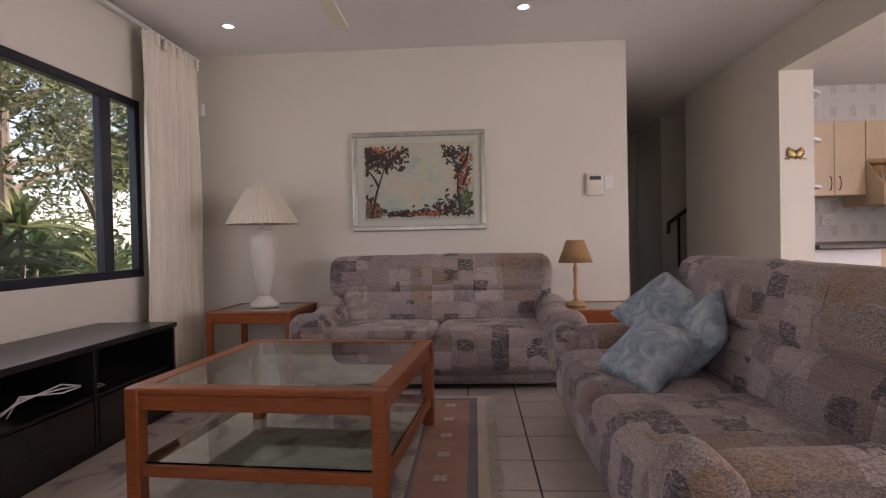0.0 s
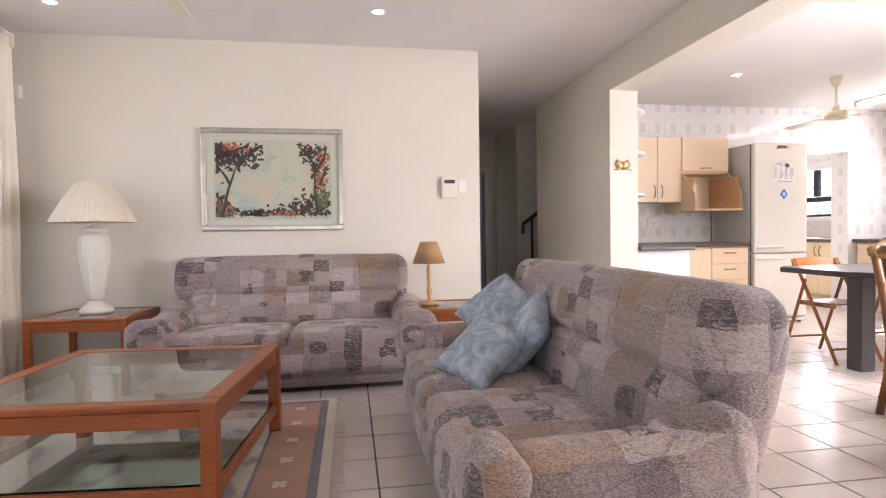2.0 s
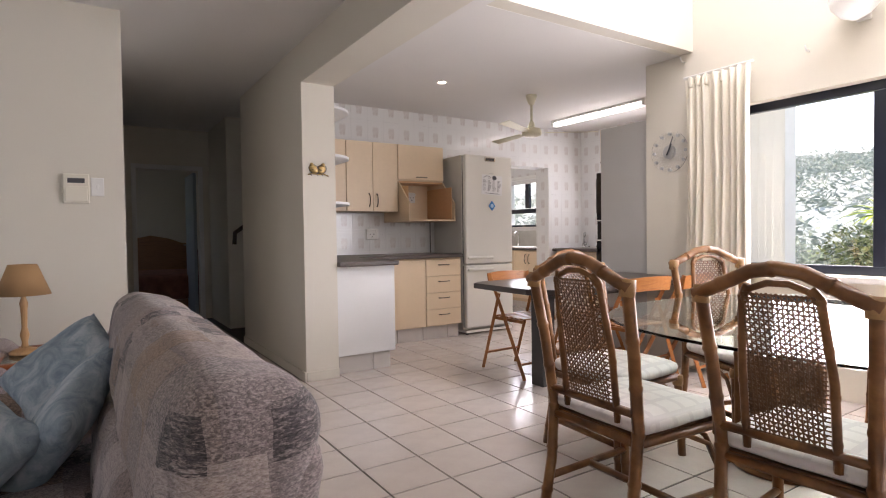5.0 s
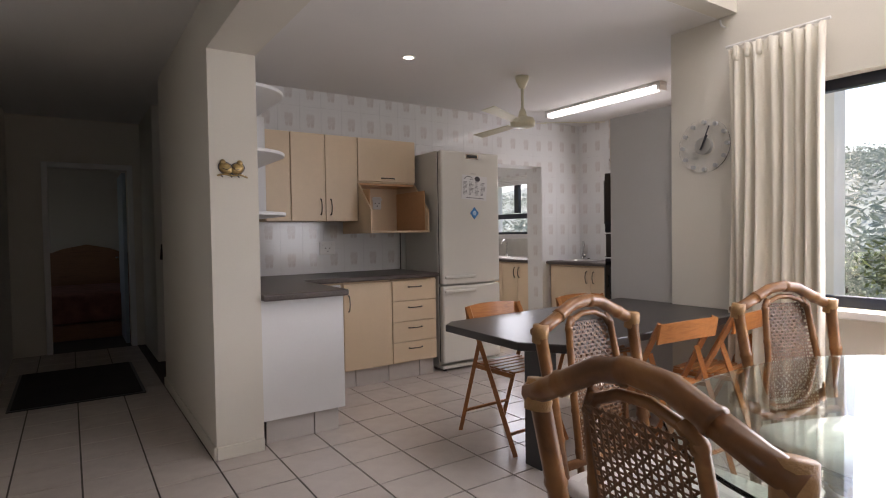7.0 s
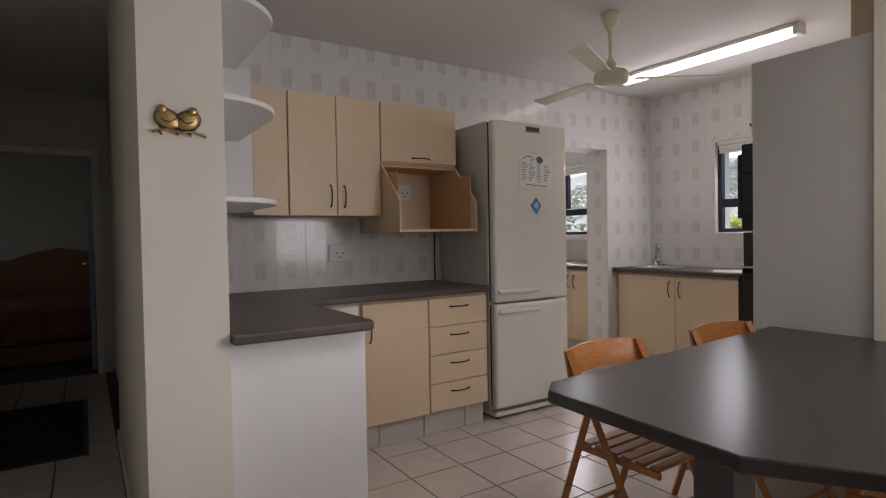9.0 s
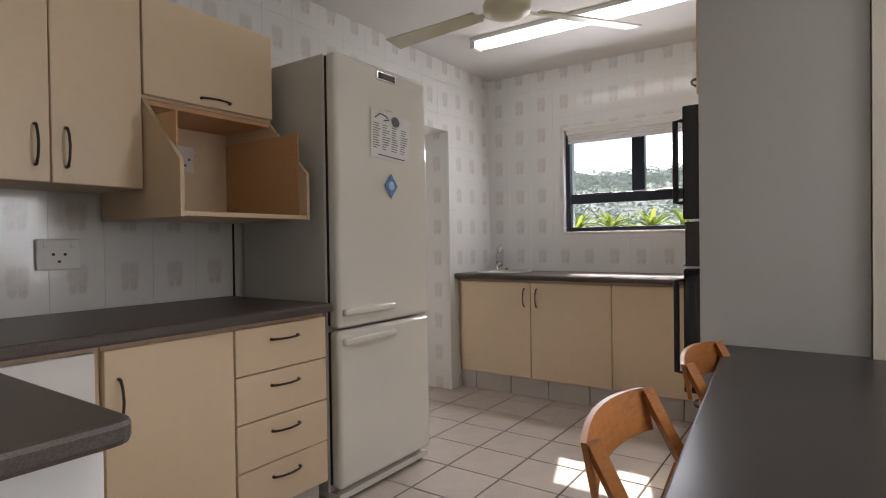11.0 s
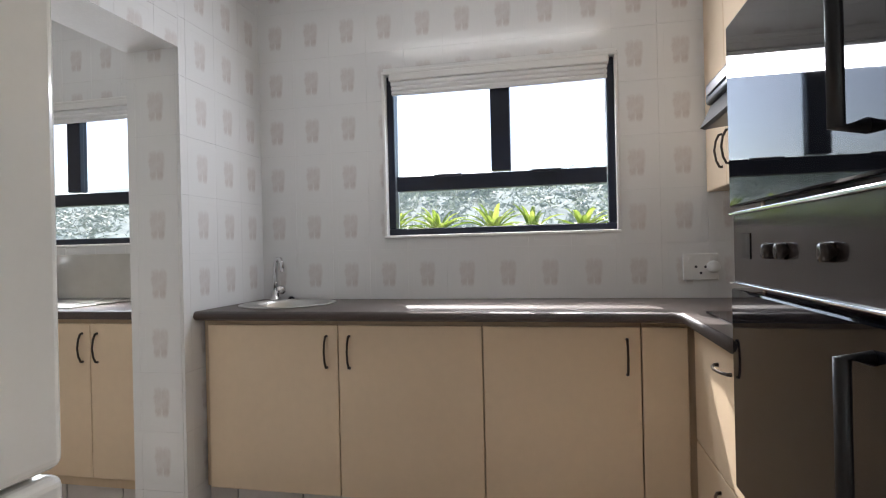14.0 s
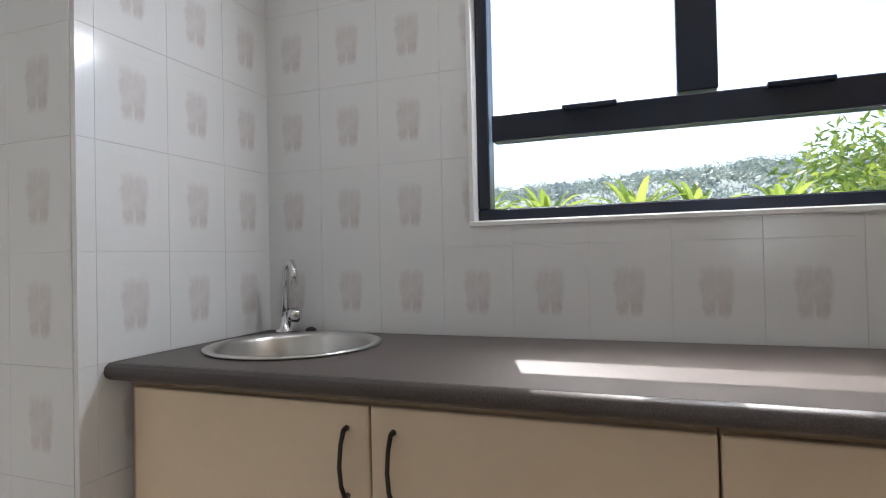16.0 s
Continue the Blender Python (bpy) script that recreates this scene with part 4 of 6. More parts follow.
def picture():
    top = thing("framed_picture", "framed print of branches, birds and flowers round pale water, silver moulding", "picture", pose(-0.445, 4.60, 1.505))
    w, h, m = 1.10, 0.815, 0.042
    fr = bmesh.new()
    for a in ((-w / 2, w / 2, -h / 2, -h / 2 + m), (-w / 2, w / 2, h / 2 - m, h / 2), (-w / 2, -w / 2 + m, -h / 2 + m, h / 2 - m), (w / 2 - m, w / 2, -h / 2 + m, h / 2 - m)):
        B(a[0], a[1], -0.034, -0.002, a[2], a[3], 0.009, 3, fr)
    part("frame", fr, "silver", top)
    part("mount_board", B(-w / 2 + m, w / 2 - m, -0.016, -0.004, -h / 2 + m, h / 2 - m), "paper_mount", top)
    part("print", B(-w / 2 + 0.095, w / 2 - 0.095, -0.0175, -0.016, -h / 2 + 0.085, h / 2 - 0.095), "print", top)
    rr = random.Random(8)
    X, Z = w / 2 - 0.10, h / 2 - 0.10
    for x0, z0, x1, z1 in ((-0.40, -0.30, -0.28, 0.12), (-0.28, 0.12, -0.40, 0.28), (-0.28, 0.10, -0.10, 0.27), (-0.33, -0.05, -0.42, 0.10), (0.34, -0.28, 0.33, 0.10), (0.33, 0.10, 0.24, 0.28), (0.33, 0.06, 0.42, 0.27), (0.30, 0.20, 0.20, 0.26), (-0.43, 0.16, -0.20, 0.27), (0.36, -0.05, 0.43, 0.12)):
        part("painted_branch", tube([(x0, -0.0182, z0), ((x0 + x1) / 2 + rr.uniform(-0.02, 0.02), -0.0182, (z0 + z1) / 2), (x1, -0.0182, z1)], [0.013, 0.010, 0.005], 5), "print_dark", top)
    for nm, mt, n, spots in (("painted_leaves", "print_dark", 760, ((0.30, 0.22, 0.10, 0.06), (0.34, 0.08, 0.07, 0.14), (0.20, -0.24, 0.14, 0.05), (-0.05, -0.26, 0.2, 0.03), (-0.38, 0.2, 0.1, 0.09), (-0.3, 0.13, 0.16, 0.05), (-0.40, -0.26, 0.08, 0.06), (-0.36, 0.22, 0.11, 0.06), (-0.40, -0.22, 0.07, 0.1), (-0.18, 0.2, 0.1, 0.07), (0.28, -0.2, 0.12, 0.1), (0.38, -0.2, 0.07, 0.1), (-0.12, -0.29, 0.1, 0.03))), ("painted_blooms", "print_red", 80, ((-0.36, -0.24, 0.08, 0.06), (0.37, 0.0, 0.05, 0.12), (0.1, -0.28, 0.1, 0.02), (0.38, 0.15, 0.05, 0.06), (-0.3, 0.26, 0.1, 0.03))), ("painted_reeds", "print_green", 80, ((0.37, -0.18, 0.07, 0.1), (-0.4, -0.25, 0.06, 0.06)))):
        b = bmesh.new()
        for i in range(n):
            cx, cz, sx, sz = spots[i % len(spots)]
            x, z = cx + rr.gauss(0, sx * 0.6), cz + rr.gauss(0, sz * 0.6)
            x, z = max(-X + 0.02, min(X - 0.02, x)), max(-Z + 0.03, min(Z - 0.03, z))
            a, l, k = rr.uniform(0, 6.28), rr.uniform(0.014, 0.034), rr.uniform(0.007, 0.013)
            if nm == "painted_reeds":
                a, l, k = rr.uniform(1.1, 2.0), 0.06, 0.004
            ca, sa = math.cos(a), math.sin(a)
            y = -0.0179 - 0.00012 * (i % 9) - (0.0012 if nm != "painted_leaves" else 0)
            b.faces.new([b.verts.new((max(-X, min(X, x + u * ca - v * sa)), y, max(-Z, min(Z, z + u * sa + v * ca)))) for u, v in ((-l, 0), (0, -k), (l, 0), (0, k))])
        tagged(part(nm, b, mt, top), kind="stuff")


M["paper_mount"] = Mat("picture_mount", (0.56, 0.57, 0.49), 0.8).vary(0.02, 6, 200, 0.02)
pr = Mat("watercolour_print", (0.6, 0.62, 0.58), 0.7)
pnz = pr.noise(pr.coord("Object", (1, 1, 1.6)), 5, 5, 0.6, 0.8)
pr.base(pr.ramp(pnz, [(0.32, (0.33, 0.44, 0.42)), (0.48, (0.50, 0.52, 0.42)), (0.62, (0.55, 0.49, 0.35)), (0.75, (0.45, 0.46, 0.36))]))
M["print"] = pr
M["print_dark"] = Mat("print_dark_brown", (0.07, 0.05, 0.045), 0.7).vary(0.5, 30, 90, 0)
M["print_red"] = Mat("print_rust_red", (0.45, 0.13, 0.06), 0.7).vary(0.4, 30, 90, 0)
M["print_green"] = Mat("print_green", (0.10, 0.16, 0.08), 0.7).vary(0.4, 30, 90, 0)
picture()

al = thing("alarm_panel", "small ivory alarm keypad on the wall", "alarm panel", pose(0.985, 4.60, 1.44))
part("case", B(-0.070, 0.070, -0.028, -0.001, -0.092, 0.092, 0.006), "plastic", al)
part("display", B(-0.045, 0.045, -0.031, -0.028, 0.035, 0.065, 0.001), "greytext", al)
part("flap", B(-0.058, 0.058, -0.033, -0.028, -0.08, 0.015, 0.003), "plastic", al)
sw_ = thing("light_switch", "white plastic light switch", "switch", pose(1.098, 4.60, 1.455))
part("plate", B(-0.036, 0.036, -0.010, -0.001, -0.058, 0.058, 0.004), "whitepaint", sw_)
part("rocker", B(-0.008, 0.008, -0.016, -0.010, -0.014, 0.014, 0.002), "whitepaint", sw_)
se = thing("infrared_sensor", "small white infrared sensor high in the room corner", "sensor", pose(-2.27, 4.585, 2.15))
part("case", B(-0.03, 0.03, -0.035, 0.014, -0.05, 0.05, 0.01), "whitepaint", se)


def downlight(x, y, z):
    top = thing("downlight", "recessed ceiling downlight, lit", "downlight", pose(x, y, z), "ceiling downlights")
    part("rim", lathe([(0.036, -0.001), (0.05, -0.001), (0.052, -0.006), (0.047, -0.010), (0.036, -0.006)], 28, None, 0, 0, True), "whitepaint", top, smooth=True)
    part("bulb", lathe([(0.034, -0.0035), (0.02, -0.0045)], 20), "lit", top)


for x_, y_, z_ in ((-1.75, 3.98, H_LIV), (0.37, 3.87, H_LIV), (3.90, 4.88, H_KIT)):
    downlight(x_, y_, z_)


def ceiling_fan(at, drop, turn, mat, label):
    top = thing("ceiling_fan", label, "fan", at, "ceiling fans")
    part("canopy", lathe([(0.058, 0.0), (0.055, -0.03), (0.028, -0.095), (0.016, -0.10)], 24), mat, top, smooth=True)
    part("rod", lathe([(0.013, -0.08), (0.013, -drop + 0.11)], 12), mat, top)
    part("collar", lathe([(0.018, -drop + 0.13), (0.03, -drop + 0.10), (0.04, -drop + 0.06)], 20), mat, top, smooth=True)
    part("motor", lathe([(0.03, -drop + 0.06), (0.09, -drop + 0.05), (0.105, -drop + 0.02), (0.10, -drop - 0.015), (0.06, -drop - 0.03), (0.02, -drop - 0.032)], 32), mat, top, smooth=True)
    for k in range(3):
        bl = B(0.15, 0.68, -0.055, 0.055, -0.003, 0.003, 0.002, 1)
        for v in bl.verts:
            v.co.y *= 0.75 + 0.5 * (v.co.x - 0.15)
        B(0.07, 0.20, -0.016, 0.016, -0.006, -0.003, 0.001, 1, bl)
        part("blade", bl, mat, top, at=pose(0, 0, -drop + 0.01, 0, 0, turn + 120 * k) @ pose(0, 0, 0, 10, 0, 0))


ceiling_fan(pose(4.98, 4.836, H_KIT), 0.40, -34, "fancream", "cream three blade ceiling fan in the kitchen, at rest")
ceiling_fan(pose(-0.80, 2.85, H_LIV), 0.22, -28, "fancream", "cream three blade ceiling fan in the living room, at rest")
# ---- kitchen ----


def bow_handle(parent, p, vertical=True, L=0.13, out=(0, -1, 0)):
    """A bowed bronze pull whose middle is at p."""
    p, o = Vector(p), Vector(out)
    ax = Vector((0, 0, 1)) if vertical else Vector((o.y, -o.x, 0))
    pts = [p - ax * L / 2, p - ax * L * 0.49 + o * 0.012, p - ax * L * 0.3 + o * 0.024, p + o * 0.03, p + ax * L * 0.3 + o * 0.024, p + ax * L * 0.49 + o * 0.012, p + ax * L / 2]
    b = tube(pts, [0.0065, 0.005, 0.0045, 0.0045, 0.0045, 0.005, 0.0065], 8)
    return part("handle", b, "handle", parent, "bowed dark bronze handle", smooth=True)


def worktop(name, outline, label):
    return solid(name, prism(outline, 0.876, 0.915, 0.010), "counter", label, "worktop")


# left run: along the back wall and the short peninsula
worktop("worktop", [(2.702, 4.595), (2.704, 4.54), (3.20, 4.54)] + arc(3.21, 4.575, 0.035, -90, 0, 4) + [(3.245, 5.40), (3.275, 5.43), (4.50, 5.43), (4.50, 6.138), (2.702, 6.138)], "dark brown laminate worktop on the peninsula and back run")
pen = thing("peninsula_unit", "white panelled peninsula cabinet end under the worktop", "cabinet")
part("end_panel", B(2.705, 3.24, 4.645, 4.668, 0.145, 0.874, 0.003), "whiteboard", pen)
part("body", B(2.705, 3.215, 4.670, 5.45, 0.145, 0.874), "whiteboard", pen)
part("door", B(3.217, 3.236, 4.69, 5.40, 0.15, 0.868, 0.003), "maple", pen)
corner = thing("corner_unit", "cream laminate corner base cabinet with one door", "cabinet")
part("body", B(2.71, 3.60, 5.49, 6.13, 0.145, 0.874), "maple_edge", corner)
part("filler", B(3.24, 3.58, 5.468, 5.488, 0.148, 0.856, 0.003), "whiteboard", corner)
bu = thing("base_unit", "cream laminate base cabinet with one tall door", "cabinet", group="kitchen base units")
part("body", B(3.602, 4.044, 5.487, 6.13, 0.145, 0.874), "maple_edge", bu)
d_ = part("door", B(3.604, 4.042, 5.466, 5.486, 0.148, 0.856, 0.004), "maple", bu)
bow_handle(d_, (3.645, 5.466, 0.70))
du = thing("drawer_unit", "cream laminate unit of four drawers with bronze pulls", "drawers", group="kitchen base units")
part("body", B(4.048, 4.492, 5.487, 6.13, 0.145, 0.874), "maple_edge", du)
for i in range(4):
    z1 = 0.856 - i * 0.1775
    f_d = part("drawer_front", B(4.050, 4.490, 5.466, 5.486, z1 - 0.173, z1, 0.004), "maple", du)
    bow_handle(f_d, (4.27, 5.466, z1 - 0.055), False)


def kick(name, x0, x1, y0, y1, along, first):
    """Tiled plinth: pieces along x or y."""
    top = thing(name, "plinth of cut beige floor tiles under the cabinets", "plinth", kind="structure")
    a, c = (x0, x1) if along == "x" else (y0, y1)
    cuts = [a] + [p for p in np.arange(first, c, 0.31) if a + 0.02 < p < c - 0.02] + [c]
    for p, q in zip(cuts, cuts[1:]):
        bm_ = B(p + 0.003, q - 0.003, y0, y1, 0.0, 0.138, 0.002, 1) if along == "x" else B(x0, x1, p + 0.003, q - 0.003, 0.0, 0.138, 0.002, 1)
        part("tile", bm_, "kick", top)


kick("plinth", 2.735, 3.205, 4.675, 4.687, "x", 3.04)
kick("plinth", 3.19, 3.205, 4.69, 5.51, "y", 5.0)
kick("plinth", 3.21, 4.49, 5.52, 5.535, "x", 3.41)
kick("plinth", 6.605, 6.62, 4.20, 6.148, "y", 4.15)
kick("plinth", 5.94, 6.60, 4.06, 4.075, "x", 6.0)

# wall cabinets
for x0, x1, nd, lab in ((3.092, 3.296, 1, "narrow cream laminate wall cabinet"), (3.30, 3.898, 2, "cream laminate wall cabinet with two doors")):
    wc = thing("wall_cabinet", lab, "cabinet", group="kitchen wall cabinets")
    part("body", B(x0, x1, 5.808, 6.138, 1.382, 2.112), "maple_edge", wc)
    w = (x1 - x0) / nd
    for i in range(nd):
        d_ = part("door", B(x0 + w * i + 0.002, x0 + w * (i + 1) - 0.002, 5.788, 5.807, 1.380, 2.114, 0.004), "maple", wc)
        if nd == 2:
            bow_handle(d_, (x0 + w + (-0.045 if i == 0 else 0.045), 5.788, 1.50))
fl_ = thing("wall_cabinet", "cream laminate wall cabinet with a lift-up door", "cabinet", group="kitchen wall cabinets")
part("body", B(3.902, 4.49, 5.808, 6.138, 1.722, 2.112), "maple_edge", fl_)
d_ = part("door", B(3.904, 4.488, 5.788, 5.807, 1.735, 2.114, 0.004), "maple", fl_)
bow_handle(d_, (4.20, 5.788, 1.765), False)
mb = thing("microwave_shelf", "open maple microwave shelf with slanted sides", "shelf")
side = [(6.138, 1.27), (5.552, 1.27), (5.552, 1.47), (5.80, 1.718), (6.138, 1.718)]
for x0 in (3.902, 4.474):
    s_ = prism(side, 0, 0.016, 0.002)
    for v in s_.verts:
        v.co = (x0 + v.co.z, v.co.x, v.co.y)
    part("side_panel", s_, "maple_edge", mb)
part("bottom", B(3.918, 4.474, 5.554, 6.138, 1.272, 1.29, 0.002), "maple_edge", mb)
part("top", B(3.918, 4.474, 5.80, 6.138, 1.70, 1.718), "box_inside", mb)
part("back_panel", B(3.918, 4.474, 6.12, 6.138, 1.29, 1.70), "maple", mb)
part("lining", B(4.468, 4.4738, 5.60, 6.12, 1.291, 1.65), "box_inside", mb)
part("lining", B(3.9182, 3.924, 5.60, 6.12, 1.291, 1.65), "box_inside", mb)
part("cable_hole", lathe([(0.006, 0), (0.006, 0.001)], 10), "greytext", mb, at=pose(4.2, 6.1195, 1.31, 90))


def socket(at, label, plug=False, w=0.15):
    s = thing("wall_socket", label, "socket", at, "wall sockets")
    part("plate", B(-w / 2, w / 2, -0.012, -0.001, -0.06, 0.06, 0.005), "whitepaint", s)
    for dx, dz in ((-0.02, 0.0), (0.02, 0.0), (0, -0.028)):
        part("hole", lathe([(0.006, 0), (0.006, 0.0008)], 10), "greytext", s, at=pose(dx, -0.0121, dz, 90))
    for dx in (-0.045, 0.045):
        part("switch", B(dx - 0.008, dx + 0.008, -0.016, -0.012, 0.025, 0.045, 0.002), "whitepaint", s)
    if plug:
        part("plug", lathe([(0.026, 0), (0.028, 0.02), (0.02, 0.032)], 18), "whitepaint", s, at=pose(0.05, -0.012, 0.0, 90), smooth=True)


socket(pose(3.745, 6.142, 1.14), "white double wall socket on the tiles")
socket(pose(4.25, 6.12, 1.56), "white wall socket inside the shelf", w=0.09)
socket(pose(7.092, 3.99, 1.055, 0, 0, -90), "white double wall socket with a round plug", True)

# curved corner shelves on the partition's end
cs_ = thing("corner_shelf", "white corner shelf unit with three rounded shelves", "shelf")
part("back_board", B(2.703, 2.715, 4.80, 5.78, 1.40, 2.20), "whiteboard", cs_)
part("side_board", B(2.716, 3.09, 5.77, 5.786, 1.40, 2.20), "whiteboard", cs_)
for z in (1.39, 1.785, 2.185):
    o = [(2.716, 5.768), (2.716, 4.80)] + [(2.716 + 0.30 * math.sin(radians(a)), 5.12 - 0.32 * math.cos(radians(a))) for a in range(10, 91, 10)] + [(3.016, 5.768)]
    part("shelf", prism(o, z, z + 0.024, 0.006), "whiteboard", cs_)


def fridge():
    top = thing("fridge_freezer", "tall cream white fridge freezer with paper and magnet", "fridge", pose(4.56, 5.46, 0))
    w, d, h = 0.672, 0.66, 2.01
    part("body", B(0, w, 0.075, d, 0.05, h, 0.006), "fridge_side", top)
    for z0, z1, nm in ((0.075, 0.780, "freezer_door"), (0.790, h, "fridge_door")):
        dd = part(nm, B(0.003, w - 0.003, 0.0, 0.066, z0, z1, 0.02, 4), "fridge", top, smooth=False)
        part("gasket", B(0.01, w - 0.01, 0.066, 0.075, z0 + 0.01, z1 - 0.01), "blackplastic", dd)
        zz = 0.715 if nm == "freezer_door" else 0.845
        hd = B(0.02, 0.37, -0.026, 0.001, zz, zz + 0.032, 0.011, 3)
        part("grip", hd, "fridge", dd, smooth=True)
        if nm == "fridge_door":
            part("badge", B(0.27, 0.42, -0.004, 0.001, 1.945, 1.99, 0.004, 2), "chrome", dd)
            part("display", B(0.285, 0.405, -0.0055, -0.004, 1.953, 1.982), "blackplastic", dd)
            part("logo_bar", B(0.33, 0.39, -0.0012, 0.001, 1.805, 1.813), "steel", dd)
    part("plinth", B(0.01, w - 0.01, 0.02, d, 0.022, 0.05), "fridge", top)
    for x in (0.05, w - 0.05):
        part("foot", lathe([(0.018, 0), (0.018, 0.03)], 12), "blackplastic", top, at=pose(x, 0.06, 0))
    # paper notice and magnet
    nt = thing("paper_notice", "printed paper notice stuck on the fridge door", "paper")
    nt.matrix_basis = pose(4.93, 5.457, 1.68, 0, 3, 0)
    part("sheet", B(-0.145, 0.145, -0.0012, 0.0, -0.112, 0.112), "paper", nt)
    rr = random.Random(11)
    bars = bmesh.new()
    for c in range(4):
        for r in range(11):
            l = rr.uniform(0.025, 0.056)
            B(-0.13 + c * 0.068, -0.13 + c * 0.068 + l, -0.0016, -0.0012, 0.048 - r * 0.0115, 0.0515 - r * 0.0115, bm=bars)
    B(-0.09, 0.11, -0.0016, -0.0012, -0.098, -0.093, bm=bars)
    tagged(part("text_bars", bars, "greytext", nt), kind="stuff")
    lg = tube([(-0.12, -0.002, 0.075), (-0.085, -0.002, 0.10), (-0.04, -0.002, 0.095), (-0.02, -0.002, 0.08), (-0.055, -0.002, 0.073)], 0.003, 5)
    part("letterhead", lg, "greytext", nt)
    part("crest", prism([(0.028 * math.cos(radians(a)) * (1 + 0.2 * (a % 80 == 0)), 0.026 * math.sin(radians(a))) for a in range(0, 360, 40)], 0, 0.0005), "greytext", nt, at=pose(0.03, -0.0013, 0.083, 90))
    mg = solid("fridge_magnet", prism([(0.048, 0), (0, 0.058), (-0.048, 0), (0, -0.058)], 0, 0.005, 0.001), "blue", "blue diamond shaped fridge magnet", "magnet", pose(4.927, 5.459, 1.444, 90))
    part("emblem", lathe([(0.022, 0.005), (0.02, 0.0062)], 20), "paper_pale", mg)


M["paper_pale"] = Mat("pale_blue_print", (0.45, 0.62, 0.78), 0.5).vary(0.2, 60, 200, 0)
fridge()
solid("edge_strip", B(4.513, 4.518, 6.135, 6.149, 0.90, 1.60, 0.001), "blackplastic", "thin dark cable strip on the tiles", "strip")

# sink run under the window
SINK = (6.845, 5.875)


def worktop_with_hole(outline, hole, label):
    b = bmesh.new()
    loops = []
    for pts in (outline, hole):
        vs = [b.verts.new((x, y, 0.876)) for x, y in pts]
        loops += [b.edges.new((vs[k], vs[(k + 1) % len(vs)])) for k in range(len(vs))]
    bmesh.ops.triangle_fill(b, use_beauty=True, use_dissolve=False, edges=loops)
    up = bmesh.ops.extrude_face_region(b, geom=b.faces[:])["geom"]
    bmesh.ops.translate(b, vec=(0, 0, 0.039), verts=[g for g in up if isinstance(g, bmesh.types.BMVert)])
    return solid("worktop", b, "counter", label, "worktop")


wt_ = worktop_with_hole([(6.532, 6.146), (6.532, 4.215), (6.500, 4.175), (5.936, 4.175), (5.936, 3.565), (7.096, 3.565), (7.096, 6.146)], arc(SINK[0], SINK[1], 0.208, 0, 350, 35), "dark brown laminate worktop with a sink under the window")
part("front_edge", tube([(6.532, 6.146, 0.896), (6.532, 4.215, 0.896), (6.50, 4.175, 0.896), (5.936, 4.175, 0.896)], 0.0195, 10), "counter", wt_, smooth=True)
ys = [6.14, 5.508, 4.906, 4.317]
for i in range(3):
    u = thing("base_unit", "cream laminate base cabinet under the window worktop", "cabinet", group="sink run base units")
    part("body", B(6.582, 7.09, ys[i + 1] + 0.001, ys[i] - 0.001, 0.145, 0.70 if i == 0 else 0.874), "maple_edge", u)
    d_ = part("door", B(6.560, 6.580, ys[i + 1] + 0.002, ys[i] - (0.03 if i == 0 else 0.002), 0.147, 0.856, 0.004), "maple", u)
    hy = {0: ys[1] + 0.05, 1: ys[1] - 0.05, 2: ys[3] + 0.05}[i]
    bow_handle(d_, (6.560, hy, 0.745), True, 0.13, (-1, 0, 0))
    if i == 0:
        part("rail", B(6.582, 6.604, ys[1] + 0.001, ys[0] - 0.001, 0.70, 0.874), "maple_edge", u)
fi = thing("corner_unit", "cream laminate corner cabinet between the worktops", "cabinet")
part("body", B(6.582, 7.09, 3.58, 4.314, 0.145, 0.874), "maple_edge", fi)
part("filler", B(6.560, 6.580, 4.155, 4.315, 0.147, 0.856, 0.004), "maple", fi)
hb_ = thing("base_unit", "cream laminate drawer and door unit beside the oven", "cabinet", group="hob run base units")
part("body", B(5.938, 6.558, 3.58, 4.118, 0.145, 0.874), "maple_edge", hb_)
d_ = part("drawer_front", B(5.940, 6.540, 4.119, 4.139, 0.46, 0.856, 0.004), "maple", hb_)
bow_handle(d_, (6.16, 4.139, 0.79), False, 0.14, (0, 1, 0))
d_ = part("drawer_front", B(5.940, 6.540, 4.119, 4.139, 0.147, 0.455, 0.004), "maple", hb_)
bow_handle(d_, (6.16, 4.139, 0.40), False, 0.14, (0, 1, 0))
hob = thing("hob", "black glass hob set into the worktop", "hob", pose(6.22, 3.86, 0.915))
part("plate", B(-0.27, 0.27, -0.23, 0.25, 0.0, 0.008, 0.003), "blackglass", hob)
for x_ in (-0.12, 0.12):
    for y_ in (-0.1, 0.12):
        part("zone_ring", lathe([(0.075, 0.0082), (0.08, 0.0082), (0.08, 0.009), (0.075, 0.009)], 28, None, 0, 0, True), "steel", hob, at=pose(x_, y_, 0))


